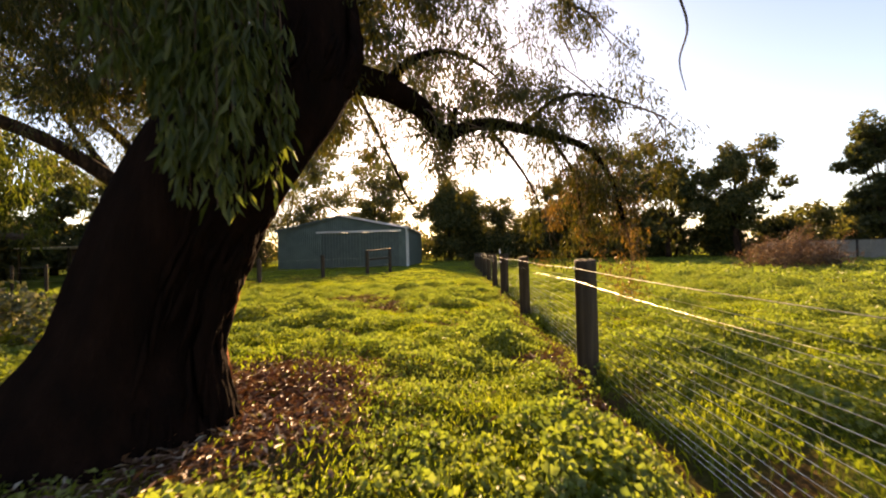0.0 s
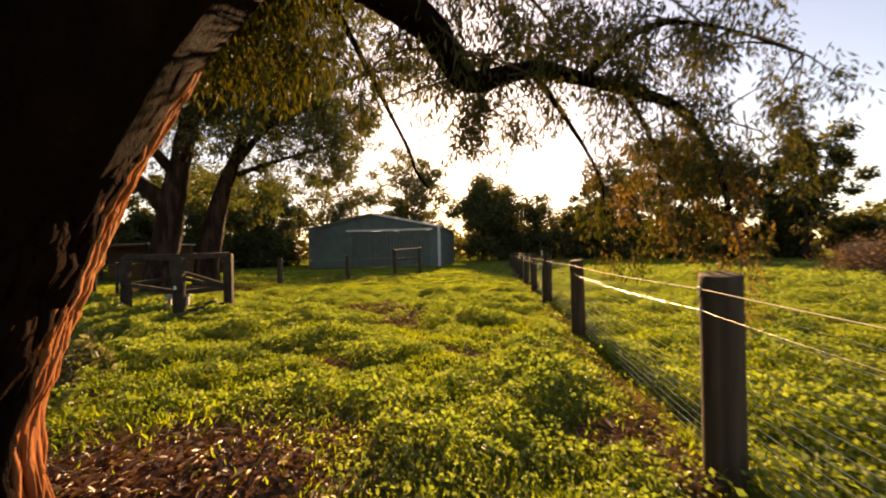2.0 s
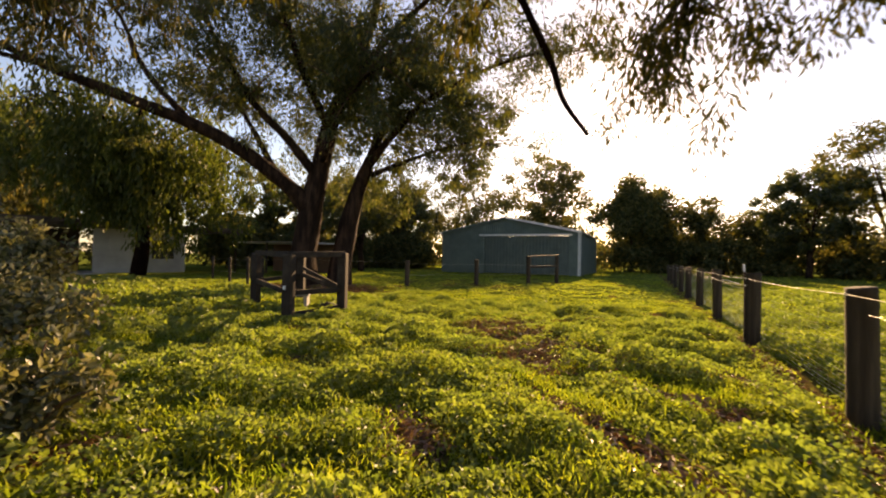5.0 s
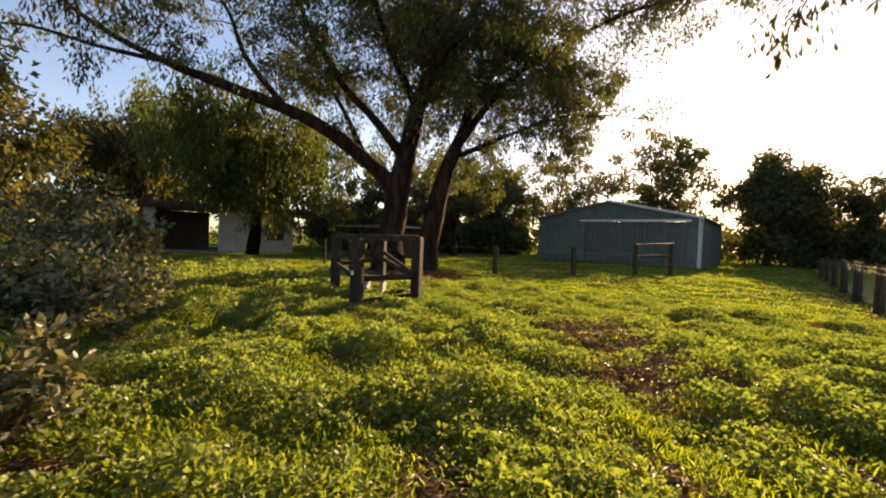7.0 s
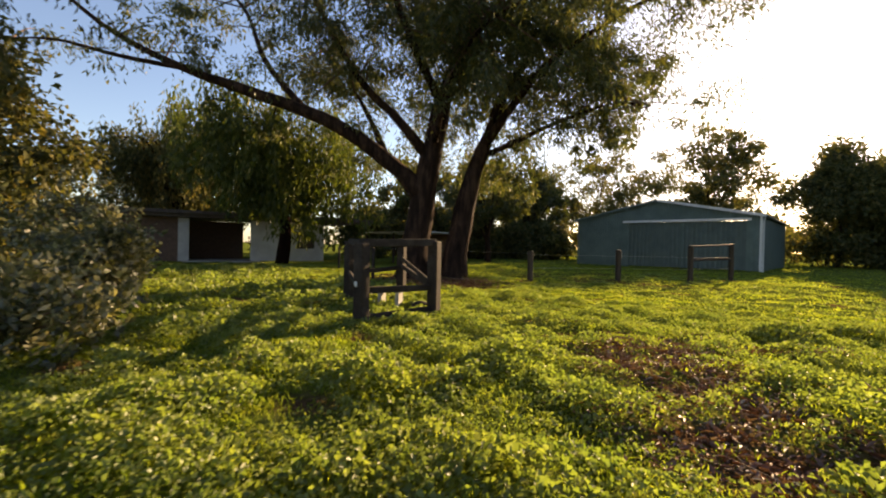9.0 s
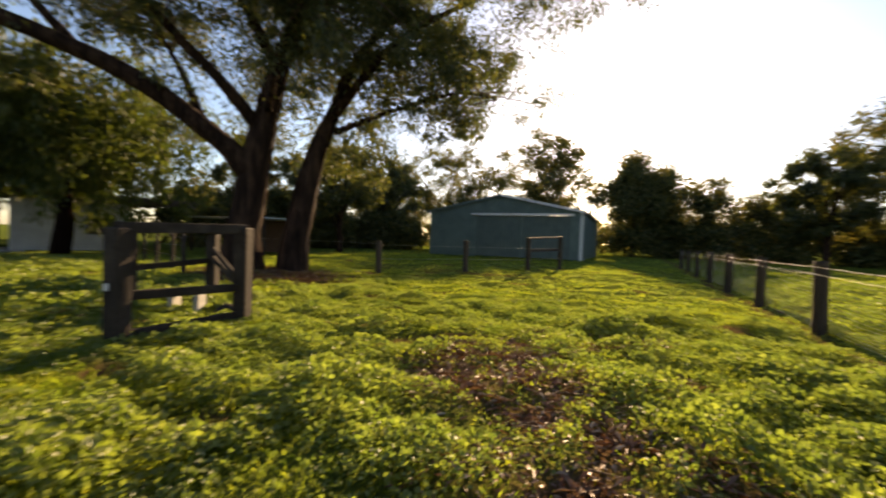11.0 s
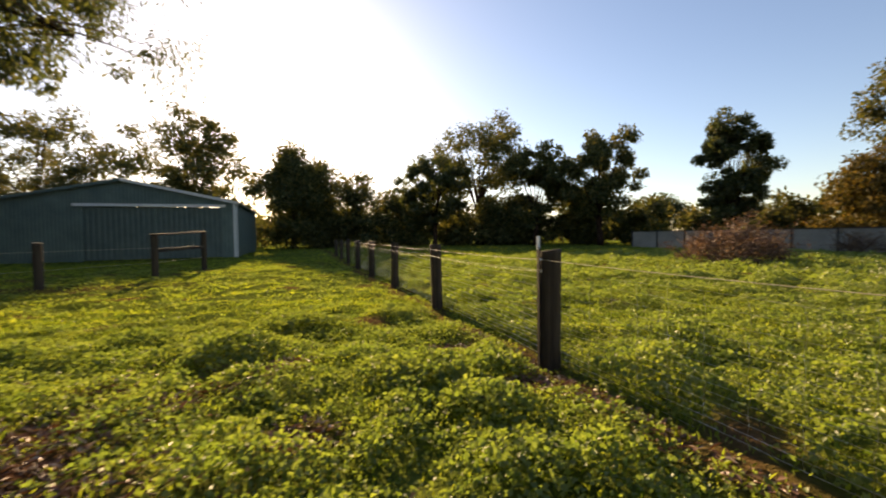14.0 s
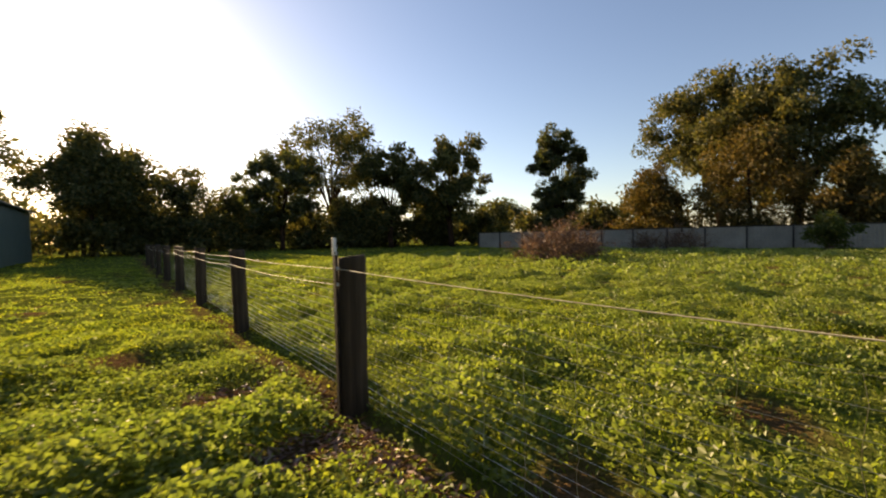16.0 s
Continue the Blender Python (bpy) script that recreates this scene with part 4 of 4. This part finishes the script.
    ("hedge", (39, 41), 5, 3.4, 309, M_FARLEAF, 80, 30, 0.5, "dark undergrowth below the gum trees"),
    ("hedge", (42, 35), 5, 3.6, 310, M_FARLEAF, 80, 30, 0.5, "dark undergrowth below the gum trees"),
    ("hedge", (46, 30), 6, 4, 311, M_FARLEAF, 80, 30, 0.5, "dark undergrowth below the gum trees"),
    ("hedge", (-22, 62), 6, 4.5, 312, M_FARLEAF, 80, 30, 0.5, "dark undergrowth below the gum trees"),
    ("hedge", (-31, 55), 5, 4, 313, M_FARLEAF, 80, 30, 0.5, "dark undergrowth below the gum trees"),
    ("hedge", (-36, 42), 5.5, 4, 314, M_FARLEAF, 80, 30, 0.5, "dark undergrowth below the gum trees"),
]

for kind, at, h, w, seed, mat, per, n_cl, lf, lab in FAR:
    if kind in ("gum", "column"):
        far_tree(at, h, w, seed, mat, trunk=0.03 * h, bottom=0.2 if kind == "gum" else 0.1, per=int(per * 0.84), n_clump=n_cl, leaf=lf, label=lab)
    else:
        hedge_tree(at, h, w, seed, mat, per=int(per * 0.84), n_clump=n_cl, leaf=lf, label=lab)


# ---- the great gum tree behind the pen ----
def build_gum():
    gum = thing("gum_tree", (-11.95, 17.7, 0.08), "great twin-trunked gum tree with spreading limbs", "tree")
    gum.rotation_euler = (0, 0, radians(46))
    t1 = spline([(-0.6, 0, -0.35), (-0.4, 0, 1.7), (0, 0, 4.5), (0.6, 0.2, 7.2), (1.4, 0.4, 9.4), (2.4, 0.2, 12.5), (2.9, 0, 15.4)], 5)
    r1 = [0.82 - 0.08 * min(i, 4) if i < 5 else max(0.06, 0.52 - 0.0175 * (i - 4)) for i in range(len(t1))]
    t2 = spline([(1.0, 0.3, -0.3), (1.25, 0.4, 1.7), (1.75, 0.5, 4.1), (2.3, 0.6, 5.5), (3.1, 0.9, 7.7), (4.6, 1.2, 9.8), (6.7, 1.4, 12.2)], 5)
    r2 = [0.6 - 0.05 * min(i, 3) if i < 4 else max(0.05, 0.45 - 0.0155 * (i - 3)) for i in range(len(t2))]
    part("trunk", Shape().tube(t1, r1, 14, 0.22), M_GUMBARK, gum, "ochre-brown peeling trunk", smooth=True)
    part("trunk", Shape().tube(t2, r2, 14, 0.22), M_GUMBARK, gum, smooth=True)
    limbs = [
        ([(-0.3, 0, 3.2), (-1.3, -0.2, 4.2), (-3.6, -0.6, 5.7), (-6.7, -1.0, 6.7), (-8.9, -1.2, 7.4), (-11.3, -1.6, 8.6), (-14.4, -2, 11.3)], 0.41),
        ([(-8.4, -1.1, 7.3), (-10.6, -1.6, 7.5), (-12.6, -1.8, 7.9), (-14.2, -2, 7.8)], 0.10),
        ([(0, 0, 4.6), (-1.2, -0.6, 5.9), (-2.6, -1.2, 7.2), (-4.1, -1.6, 9.8), (-4.8, -1.8, 12.4)], 0.24),
        ([(-4.6, -0.7, 6.1), (-6.2, -0.4, 8.0), (-7.4, 0.4, 10.4), (-9.4, 0.8, 12.2)], 0.15),
        ([(0.5, 0.1, 6.6), (-0.8, -1.6, 8.6), (-1.8, -3.0, 11.0), (-2.2, -4.4, 12.8)], 0.2),
        ([(2.2, 0.5, 5.3), (3.4, -0.4, 7.0), (4.8, -1.2, 8.4), (8.4, -2.2, 10.3), (11.8, -2.8, 11.0)], 0.2),
        ([(2.4, 0.6, 5.0), (3.6, 0, 5.5), (4.8, -0.4, 6.0), (6.6, -0.9, 6.6), (8.0, -1.2, 6.5)], 0.13),
        ([(3.4, 0.9, 8.1), (5.4, 2.2, 9.0), (7.8, 3.0, 9.8), (9.8, 3.4, 9.2)], 0.16),
        ([(0.9, 0.3, 8.0), (1.0, 2.2, 10.0), (0.2, 4.2, 12.0), (-1.0, 5.5, 13.4)], 0.2),
        ([(1.0, 0.3, 8.4), (2.6, -2.0, 10.2), (4.6, -4.2, 11.8), (6.2, -5.4, 12.6)], 0.18),
        ([(-1.6, -0.3, 4.5), (-2.6, 1.4, 6.6), (-3.8, 2.8, 8.6), (-5.4, 3.8, 10.6)], 0.16),
        ([(0.2, -0.4, 5.2), (0.6, -2.2, 6.6), (1.4, -3.8, 7.6), (2.6, -5.0, 8.0)], 0.13),
    ]
    r = random.Random(11)
    twigs, cs, rs = Shape(), [], []
    for k, (pts, rad) in enumerate(limbs):
        line = spline(pts, 5)
        part("limb", Shape().tube(line, taper(rad, 0.025, len(line), 0.8), 9, 0.12), M_GUMBARK, gum, smooth=True)
        n = len(line)
        lo = 0.45 if k not in (0, 1) else 0.25
        for j in range((9, 2, 32, 14, 44, 44, 36, 44, 44, 44, 34, 40)[k]):
            f = r.uniform(lo, 1.0)
            p = line[min(n - 1, int(f * n))]
            out = Vector((r.gauss(0, 1), r.gauss(0, 1), r.gauss(0.35, 0.7)))
            if k in (0, 1):
                out = Vector((r.gauss(0.5, 0.8), r.gauss(0, 1), abs(r.gauss(0.9, 0.6))))
            q = p + out * r.uniform(0.6, 1.7)
            q.z = max(q.z, 5.3)
            mid = (p + q) * 0.5 + Vector((0, 0, 0.2))
            twigs.tube(bezier(p, mid, q, 3), taper(0.035, 0.008, 4), 4, cap=False)
            for c in range(3):
                cs.append(q + Vector((r.gauss(0, .5), r.gauss(0, .5), r.gauss(-0.1, .35)))), rs.append(r.choice((0.3, 0.45, 0.6, 0.8, 1.15)))
    for line in (t1[18:], t2[17:]):
        for j in range(36):
            p = r.choice(line)
            q = p + Vector((r.gauss(0, 1.4), r.gauss(0, 1.4), r.gauss(0.4, 0.9)))
            twigs.tube(bezier(p, (p + q) * 0.5 + Vector((0, 0, 0.2)), q, 3), taper(0.04, 0.008, 4), 4, cap=False)
            for c in range(3):
                cs.append(q + Vector((r.gauss(0, .5), r.gauss(0, .5), r.gauss(0, .4)))), rs.append(r.uniform(0.35, 0.8))
    # the thick heart of the crown
    for j in range(110):
        cs.append(Vector((r.gauss(1.4, 1.9), r.gauss(0, 1.6), r.gauss(9.2, 1.3)))), rs.append(r.uniform(0.5, 0.95))
    # foliage hanging under the low limb on the shed's side
    for j in range(32):
        cs.append(Vector((r.gauss(3.2, 1.1), r.gauss(0.8, 0.8), r.uniform(3.5, 6.2)))), rs.append(r.uniform(0.3, 0.6))
    # foliage hanging behind the trunks
    for j in range(95):
        cs.append(Vector((r.gauss(0.9, 1.7), r.uniform(1.5, 5.0), r.uniform(4.3, 8.8)))), rs.append(r.uniform(0.45, 0.9))
    part("twig", twigs, M_TWIG, gum, "thin dark twigs", kind="stuff")
    clumps(cs, rs, 72, 0.22, 0.062, M_GUM, gum, droop=0.45, squash=0.8, label="thin hanging olive-green leaves")


build_gum()


# ---- the near pepper tree ----
def build_near_tree():
    tree = thing("pepper_tree", (0, 0, 0), "old leaning pepper tree with furrowed bark darkened as backlit shade", "tree")
    trunk = spline([(-1.5, 3.3, -0.3), (-1.48, 3.38, 0.1), (-1.33, 3.56, 0.95), (-1.04, 3.62, 1.65), (-0.62, 3.64, 2.27), (-0.25, 3.75, 2.8), (-0.3, 4.1, 3.7), (-0.45, 4.5, 5.0), (-0.4, 4.9, 6.4)], 6)
    rad = []
    for p in trunk:
        z = p.z
        rad.append(0.51 + 0.42 * max(0, 0.62 - z) ** 1.1 if z < 2 else max(0.12, 0.51 - (z - 2) * 0.1))
    # trunk in the shaded bark tone, backlight darkness included in its colour
    part("trunk", Shape().tube(trunk, rad, 28, 0.3), M_BARK, tree, "thick leaning trunk, its furrowed bark coloured near-black for backlit shade", smooth=True)
    # strips of bark along the lit side of the trunk
    r = random.Random(4)
    strip = Shape()
    for i in range(260):
        t = r.uniform(-2.4, 2.2)
        i0 = r.randrange(2, 30)
        ln = r.randrange(3, 8)
        pts = []
        for j in range(ln):
            p, q = trunk[min(i0 + j, len(trunk) - 1)], rad[min(i0 + j, len(trunk) - 1)]
            pts.append(p + Vector((math.cos(t), math.sin(t), 0)) * q * r.uniform(0.97, 1.03))
            t += r.uniform(-0.05, 0.05)
        strip.tube(pts, [0.01] + [r.uniform(0.012, 0.03) for _ in pts[2:]] + [0.006], 5, 0.3)
    for i in range(220):
        t = r.uniform(-0.25, 0.4)
        i0 = r.randrange(4, 34)
        pts = []
        for j in range(r.randrange(3, 7)):
            pts.append(trunk[i0 + j] + Vector((math.cos(t), math.sin(t), 0)) * rad[i0 + j] * r.uniform(1.0, 1.07))
            t += r.uniform(-0.05, 0.05)
        strip.tube(pts, [0.012] + [r.uniform(0.02, 0.042) for _ in pts[2:]] + [0.008], 5, 0.3)
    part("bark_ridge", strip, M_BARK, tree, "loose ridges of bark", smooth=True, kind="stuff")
    # loose strips on the sunward edge, their orange-red painting the sunlight there
    lit_strips = Shape()
    for i in range(400):
        t = r.uniform(0.3, 1.45)
        i0 = r.randrange(7, 32)
        pts = []
        for j in range(r.randrange(3, 6)):
            p, q = trunk[i0 + j], rad[i0 + j]
            pts.append(p + Vector((math.cos(t), math.sin(t), 0)) * q * r.uniform(1.0, 1.07))
            t += r.uniform(-0.05, 0.05)
        lit_strips.tube(pts, [0.008] + [r.uniform(0.01, 0.024) for _ in pts[2:]] + [0.004], 5, 0.3)
    part("sunlit_bark_strips", lit_strips, M_SUNLITBARK, tree, "loose bark strips coloured orange-red as the trunk's sunlit edge", smooth=True, kind="stuff")
    limbs = [
        ([(-0.65, 3.75, 2.3), (-0.3, 4.2, 2.85), (0.14, 4.75, 3.05), (0.54, 5.35, 3.0), (0.77, 6.15, 2.92), (1.38, 6.55, 3.14), (2.17, 6.95, 3.11), (3.0, 7.2, 2.9), (3.45, 7.35, 2.4), (3.66, 7.45, 1.75)], 0.24),
        ([(-0.4, 4.35, 4.5), (-0.5, 5.4, 3.9), (-0.2, 6.2, 3.1), (-0.02, 6.45, 2.68), (0.1, 6.6, 2.4), (0.16, 6.62, 2.2), (0.28, 6.7, 2.02)], 0.042),
        ([(-0.5, 4.3, 3.4), (0.2, 4.9, 4.2), (1.0, 5.8, 4.9), (2.1, 6.8, 5.3), (3.3, 7.8, 5.4)], 0.14),
        ([(-0.5, 4.4, 4.2), (-1.0, 5.2, 4.9), (-1.3, 5.9, 5.4), (-1.3, 6.5, 5.7)], 0.12),
        ([(-0.55, 3.75, 2.6), (-1.7, 4.4, 3.3), (-3.2, 5.4, 3.7), (-4.6, 6.2, 3.6)], 0.14),
        ([(-0.6, 4.2, 3.6), (-0.6, 3.2, 4.4), (-0.5, 2.2, 4.5), (-0.4, 1.4, 4.1)], 0.12),
        ([(1.9, 6.8, 3.12), (2.5, 6.6, 3.5), (3.2, 6.7, 3.5), (4.1, 6.9, 3.25)], 0.06),
        ([(1.38, 6.55, 3.14), (1.9, 7.2, 2.7), (2.3, 7.7, 2.2), (2.4, 7.9, 1.7)], 0.045),
        ([(2.4, 7.0, 3.05), (2.9, 7.6, 2.6), (3.1, 7.9, 2.0), (3.2, 8.0, 1.6)], 0.04),
        ([(0.9, 6.3, 3.0), (0.95, 6.9, 3.5), (0.9, 7.6, 3.45), (0.75, 8.3, 3.05)], 0.06),
        ([(-0.6, 4.7, 5.2), (0.4, 5.0, 6.0), (1.6, 5.4, 6.4), (2.8, 5.8, 6.2), (3.9, 6.2, 5.2)], 0.09),
        ([(-0.45, 3.9, 3.0), (-0.9, 5.0, 3.8), (-1.0, 5.8, 4.3), (-0.7, 6.5, 4.6)], 0.12),
        ([(-0.5, 3.8, 2.7), (-1.5, 5.0, 3.5), (-2.2, 5.7, 4.1), (-2.6, 6.3, 4.4)], 0.10),
        ([(0.16, 4.75, 2.95), (0.5, 5.2, 3.5), (0.9, 5.9, 3.9), (1.5, 7.2, 4.2), (2.2, 8.6, 4.2)], 0.08),
        ([(-0.6, 4.4, 4.2), (-0.1, 5.2, 4.8), (0.2, 6.0, 5.3), (0.3, 6.8, 5.6)], 0.10),
        ([(-0.45, 3.8, 2.9), (-1.5, 3.9, 3.6), (-2.8, 3.8, 4.0), (-4.0, 4.0, 3.8)], 0.12),
    ]
    cs, rs, hang, yel, yr = [], [], Shape(), [], []
    r = random.Random(8)
    for k, (pts, rd) in enumerate(limbs):
        line = spline(pts, 6)
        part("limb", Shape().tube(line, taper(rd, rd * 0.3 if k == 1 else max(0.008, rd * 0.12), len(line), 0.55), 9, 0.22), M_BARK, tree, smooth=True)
        n = len(line)
        many = (30, 0, 30, 30, 44, 30, 22, 3, 3, 30, 8, 34, 44, 40, 30, 36)[k]
        for j in range(many):
            f = r.uniform(0.3, 1.0)
            p = line[min(n - 1, int(f * n))]
            q = p + Vector((r.gauss(0.05, 0.42), r.gauss(0.1, 0.42), r.gauss(0.08, 0.28)))
            e = q + Vector((r.gauss(0, 0.15), r.gauss(0, 0.15), -r.uniform(0.12, 0.5)))
            hang.tube(bezier(p, q, e, 4), taper(0.014, 0.003, 5), 4, cap=False)
            for c in range(4):
                cs.append(q.lerp(e, r.uniform(0, 1)) + Vector((r.gauss(0, .1), r.gauss(0, .1), 0))), rs.append(r.uniform(0.12, 0.26))
    # dense dark foliage round the fork of the trunk
    for j in range(150):
        cs.append(Vector((r.gauss(-0.1, 0.55), r.gauss(4.6, 0.4), r.uniform(3.15, 4.4)))), rs.append(r.uniform(0.15, 0.3))
    for j in range(70):
        cs.append(Vector((r.gauss(-0.35, 0.22), r.gauss(4.25, 0.2), r.uniform(2.6, 3.2)))), rs.append(r.uniform(0.12, 0.22))
    # the thick of the crown beyond the trunk
    for j in range(150):
        cs.append(Vector((r.uniform(-1.3, -0.25), r.uniform(4.2, 5.6), r.uniform(2.65, 3.6)))), rs.append(r.uniform(0.15, 0.3))
    # curtain of hanging leaves before the trunk
    veil, vr = [], []
    for j in range(30):
        x, y = (r.uniform(-0.48, 0.0), r.uniform(2.35, 2.8)) if j < 22 else (r.uniform(-0.8, -0.4), r.uniform(2.4, 2.9))
        top, end = r.uniform(2.9, 3.5), r.uniform(1.5, 2.3) if j < 22 else r.uniform(1.9, 2.5)
        hang.tube([(x, y, top), (x + 0.03, y, (top + end) / 2), (x, y + 0.03, end)], [0.005, 0.004, 0.002], 4, cap=False)
        z = top
        while z > end:
            veil.append(Vector((x + r.gauss(0, .03), y + r.gauss(0, .03), z))), vr.append(0.08)
            z -= 0.13
    clumps(veil, vr, 14, 0.12, 0.022, M_WEEPING, tree, name="spray", droop=0.9, squash=1.3, label="curtain of long hanging leaves")
    # yellowing spray at the drooping end of the long limb
    for j in range(30):
        p = Vector((3.75 + r.gauss(0, 0.26), 7.5 + r.gauss(0, 0.26), r.uniform(0.55, 2.2)))
        yel.append(p), yr.append(r.uniform(0.1, 0.22))
    # drooping sprays along the outer part of the long limb
    for j in range(34):
        x, y, top = r.uniform(2.2, 4.1), r.uniform(6.9, 8.2), r.uniform(2.5, 3.1)
        end = top - r.uniform(0.5, 1.5)
        hang.tube([(x, y, top), (x + r.gauss(0, .1), y + r.gauss(0, .1), (top + end) / 2), (x + r.gauss(0, .15), y, end)], [0.009, 0.006, 0.003], 4, cap=False)
        for c in range(4):
            z = top + (end - top) * r.uniform(0.2, 1.05)
            p = Vector((x + r.gauss(0, .12), y + r.gauss(0, .12), z))
            if j % 3:
                cs.append(p), rs.append(r.uniform(0.1, 0.2))
            else:
                yel.append(p), yr.append(r.uniform(0.1, 0.18))
    hang.tube(spline([(3.66, 7.45, 1.75), (3.8, 7.5, 1.2), (3.75, 7.55, 0.5)], 4), taper(0.02, 0.004, 9), 4)
    for pts in ([(3.2, 8.6, 6.2), (3.0, 8.5, 5.7), (3.12, 8.5, 5.15), (3.5, 8.5, 5.1)], [(3.05, 8.5, 5.3), (3.2, 8.55, 5.0), (3.3, 8.5, 4.6)], [(4.0, 6.3, 4.9), (4.05, 6.1, 4.2), (3.88, 6.0, 3.7), (3.95, 6.0, 3.3)]):
        hang.tube(spline(pts, 5), taper(0.02, 0.006, 5 * (len(pts) - 1) + 1), 5)
    hang.tube(spline([(3.3, 7.8, 5.4), (3.5, 8.3, 6.0), (3.2, 8.6, 6.2)], 4), [0.02] * 9, 5)
    hang.tube(spline([(3.9, 6.2, 5.2), (4.0, 6.3, 5.1), (4.0, 6.3, 4.9)], 4), [0.02] * 9, 5)
    part("twig", hang, M_TWIG, tree, "thin hanging twigs", kind="stuff")
    clumps(cs, rs, 40, 0.09, 0.021, M_PEPPER, tree, droop=0.7, squash=1.3, label="fine hanging green leaves")
    clumps(yel, yr, 40, 0.075, 0.02, M_YELLOW, tree, name="spray", droop=0.6, squash=1.2, label="yellowing leaves at a branch end")


build_near_tree()


# ---- shrubs, brush and litter ----
def shrub(at, height, spread, seed, mat, label, leaf=0.09, wide=0.045, per=60, n_clump=60, stems=14, name="shrub", category="shrub"):
    r = random.Random(seed)
    ob = thing(name, (*at, 0), label, category)
    cs, rs, st = [], [], Shape()
    for i in range(stems):
        t, k = r.uniform(0, 6.28), r.uniform(0.2, 1.0)
        end = Vector((math.cos(t) * spread * k, math.sin(t) * spread * k, height * (1.05 - 0.55 * k * k) * r.uniform(0.75, 1)))
        line = bezier((r.gauss(0, .12), r.gauss(0, .12), 0), (end.x * 0.35, end.y * 0.35, end.z * 0.75), end, 5)
        st.tube(line, taper(0.022, 0.006, 6), 5, cap=False)
        for c in range(n_clump // stems):
            p = line[r.randrange(2, 6)] + Vector((r.gauss(0, .3), r.gauss(0, .3), r.gauss(0, .22))) * min(spread, 1.4) * 0.6
            p.z = max(p.z, 0.12)
            cs.append(p), rs.append(r.uniform(0.14, 0.26) * min(1.6, spread))
    part("stem", st, M_TWIG, ob, kind="stuff")
    clumps(cs, rs, per, leaf, wide, mat, ob, name="foliage", droop=0.0, squash=0.9)
    return ob


shrub((-7.3, 6.3), 1.0, 1.4, 21, M_SHRUB, "low shrub with glossy pale-lit leaves", leaf=0.11, wide=0.06, per=60, n_clump=84)
shrub((-9.0, 7.4), 1.7, 1.25, 22, M_SHRUB, "rounded shrub with glossy grey-green leaves", leaf=0.11, wide=0.06, per=60, n_clump=84)
shrub((-12.6, 7.5), 2.5, 1.5, 23, M_SHRUB, "tall shrub with small grey-green leaves", leaf=0.12, wide=0.065, per=60, n_clump=98)
shrub((-3.35, 5.7), 0.7, 0.6, 24, M_SHRUB, "low spray of pale glossy leaves", per=44, n_clump=42)


def brush_pile(at, height, spread, seed, label, n=260, leafy=True):
    """A heap of dead branches with dry brown leaves."""
    r = random.Random(seed)
    ob = thing("brush_pile", (*at, 0), label, "brush pile")
    s, cs = Shape(), []
    for i in range(n):
        t, k = r.uniform(0, 6.28), r.random() ** 0.6
        b = Vector((math.cos(t) * spread * k, math.sin(t) * spread * k, r.uniform(0, height * 0.75 * (1 - k * 0.8))))
        d = Vector((r.gauss(0, 1), r.gauss(0, 1), abs(r.gauss(0.4, 0.5)))).normalized() * r.uniform(0.5, 1.5)
        s.tube(bezier(b, b + d * 0.5 + Vector((0, 0, 0.1)), b + d, 3), taper(r.uniform(0.012, 0.035), 0.005, 4), 4, cap=False)
        cs.append(b + d * r.uniform(0.4, 1.0))
    part("branch", s, M_TWIG, ob, kind="stuff")
    if leafy:
        clumps(cs, [0.3] * len(cs), 16, 0.1, 0.04, M_DRY, ob, name="dead_leaves", droop=0.1)
    return ob


brush_pile((17.8, 22.4), 2.5, 1.9, 31, "heap of cut branches with dead reddish-brown leaves", 420)
brush_pile((30.2, 24.2), 2.0, 0.7, 32, "leafless dry shrub with tangled grey twigs", 90)
brush_pile((31.0, 22.0), 1.9, 1.3, 33, "dry brown shrub before the boundary fence", 140)
shrub((33.0, 15.0), 2.0, 1.3, 34, M_WEEPING, "light green shrub beside the boundary fence", leaf=0.2, wide=0.1)


def litter():
    """Fallen leaves and sticks on the bare soil."""
    x, y = scatter(70000, -3, 2.2, 2.2, 15)
    x2, y2 = scatter(16000, -14, -8, 15, 20)
    x, y = np.concatenate([x, x2]), np.concatenate([y, y2])
    keep = rng.random(len(x)) < bare(x, y) * 0.8
    x, y = x[keep], y[keep]
    n = len(x)
    az = rng.uniform(0, 6.28, n)
    way = np.stack([np.cos(az), np.sin(az), rng.normal(0.15, 0.4, n)], 1)
    leaf_mesh("leaf_litter", np.stack([x, y, ground_z(x, y) + 0.012], 1), way, np.array([[0, 0, 1.0]]) + rng.normal(0, 0.3, (n, 3)), rng.uniform(0.04, 0.12, n), rng.uniform(0.012, 0.034, n), M_LITTER, label="fallen dry brown leaves on bare soil", bend=0.2)
    s = Shape()
    r = random.Random(9)
    k = 0
    while k < 150:
        px, py = r.uniform(-2.5, 2.0), r.uniform(2.5, 14)
        if r.random() > float(bare(px, py)):
            continue
        k += 1
        t, ln, z = r.uniform(0, 6.28), r.uniform(0.1, 0.45), float(ground_z(px, py)) + 0.01
        s.tube([(px, py, z), (px + math.cos(t) * ln / 2, py + math.sin(t) * ln / 2, z + 0.015), (px + math.cos(t + .2) * ln, py + math.sin(t + .2) * ln, z)], [0.004, 0.005, 0.002], 4)
    tagged(part("fallen_twigs", s, M_TWIG, label="fallen twigs on the bare soil", kind="stuff"), category="twigs")


litter()
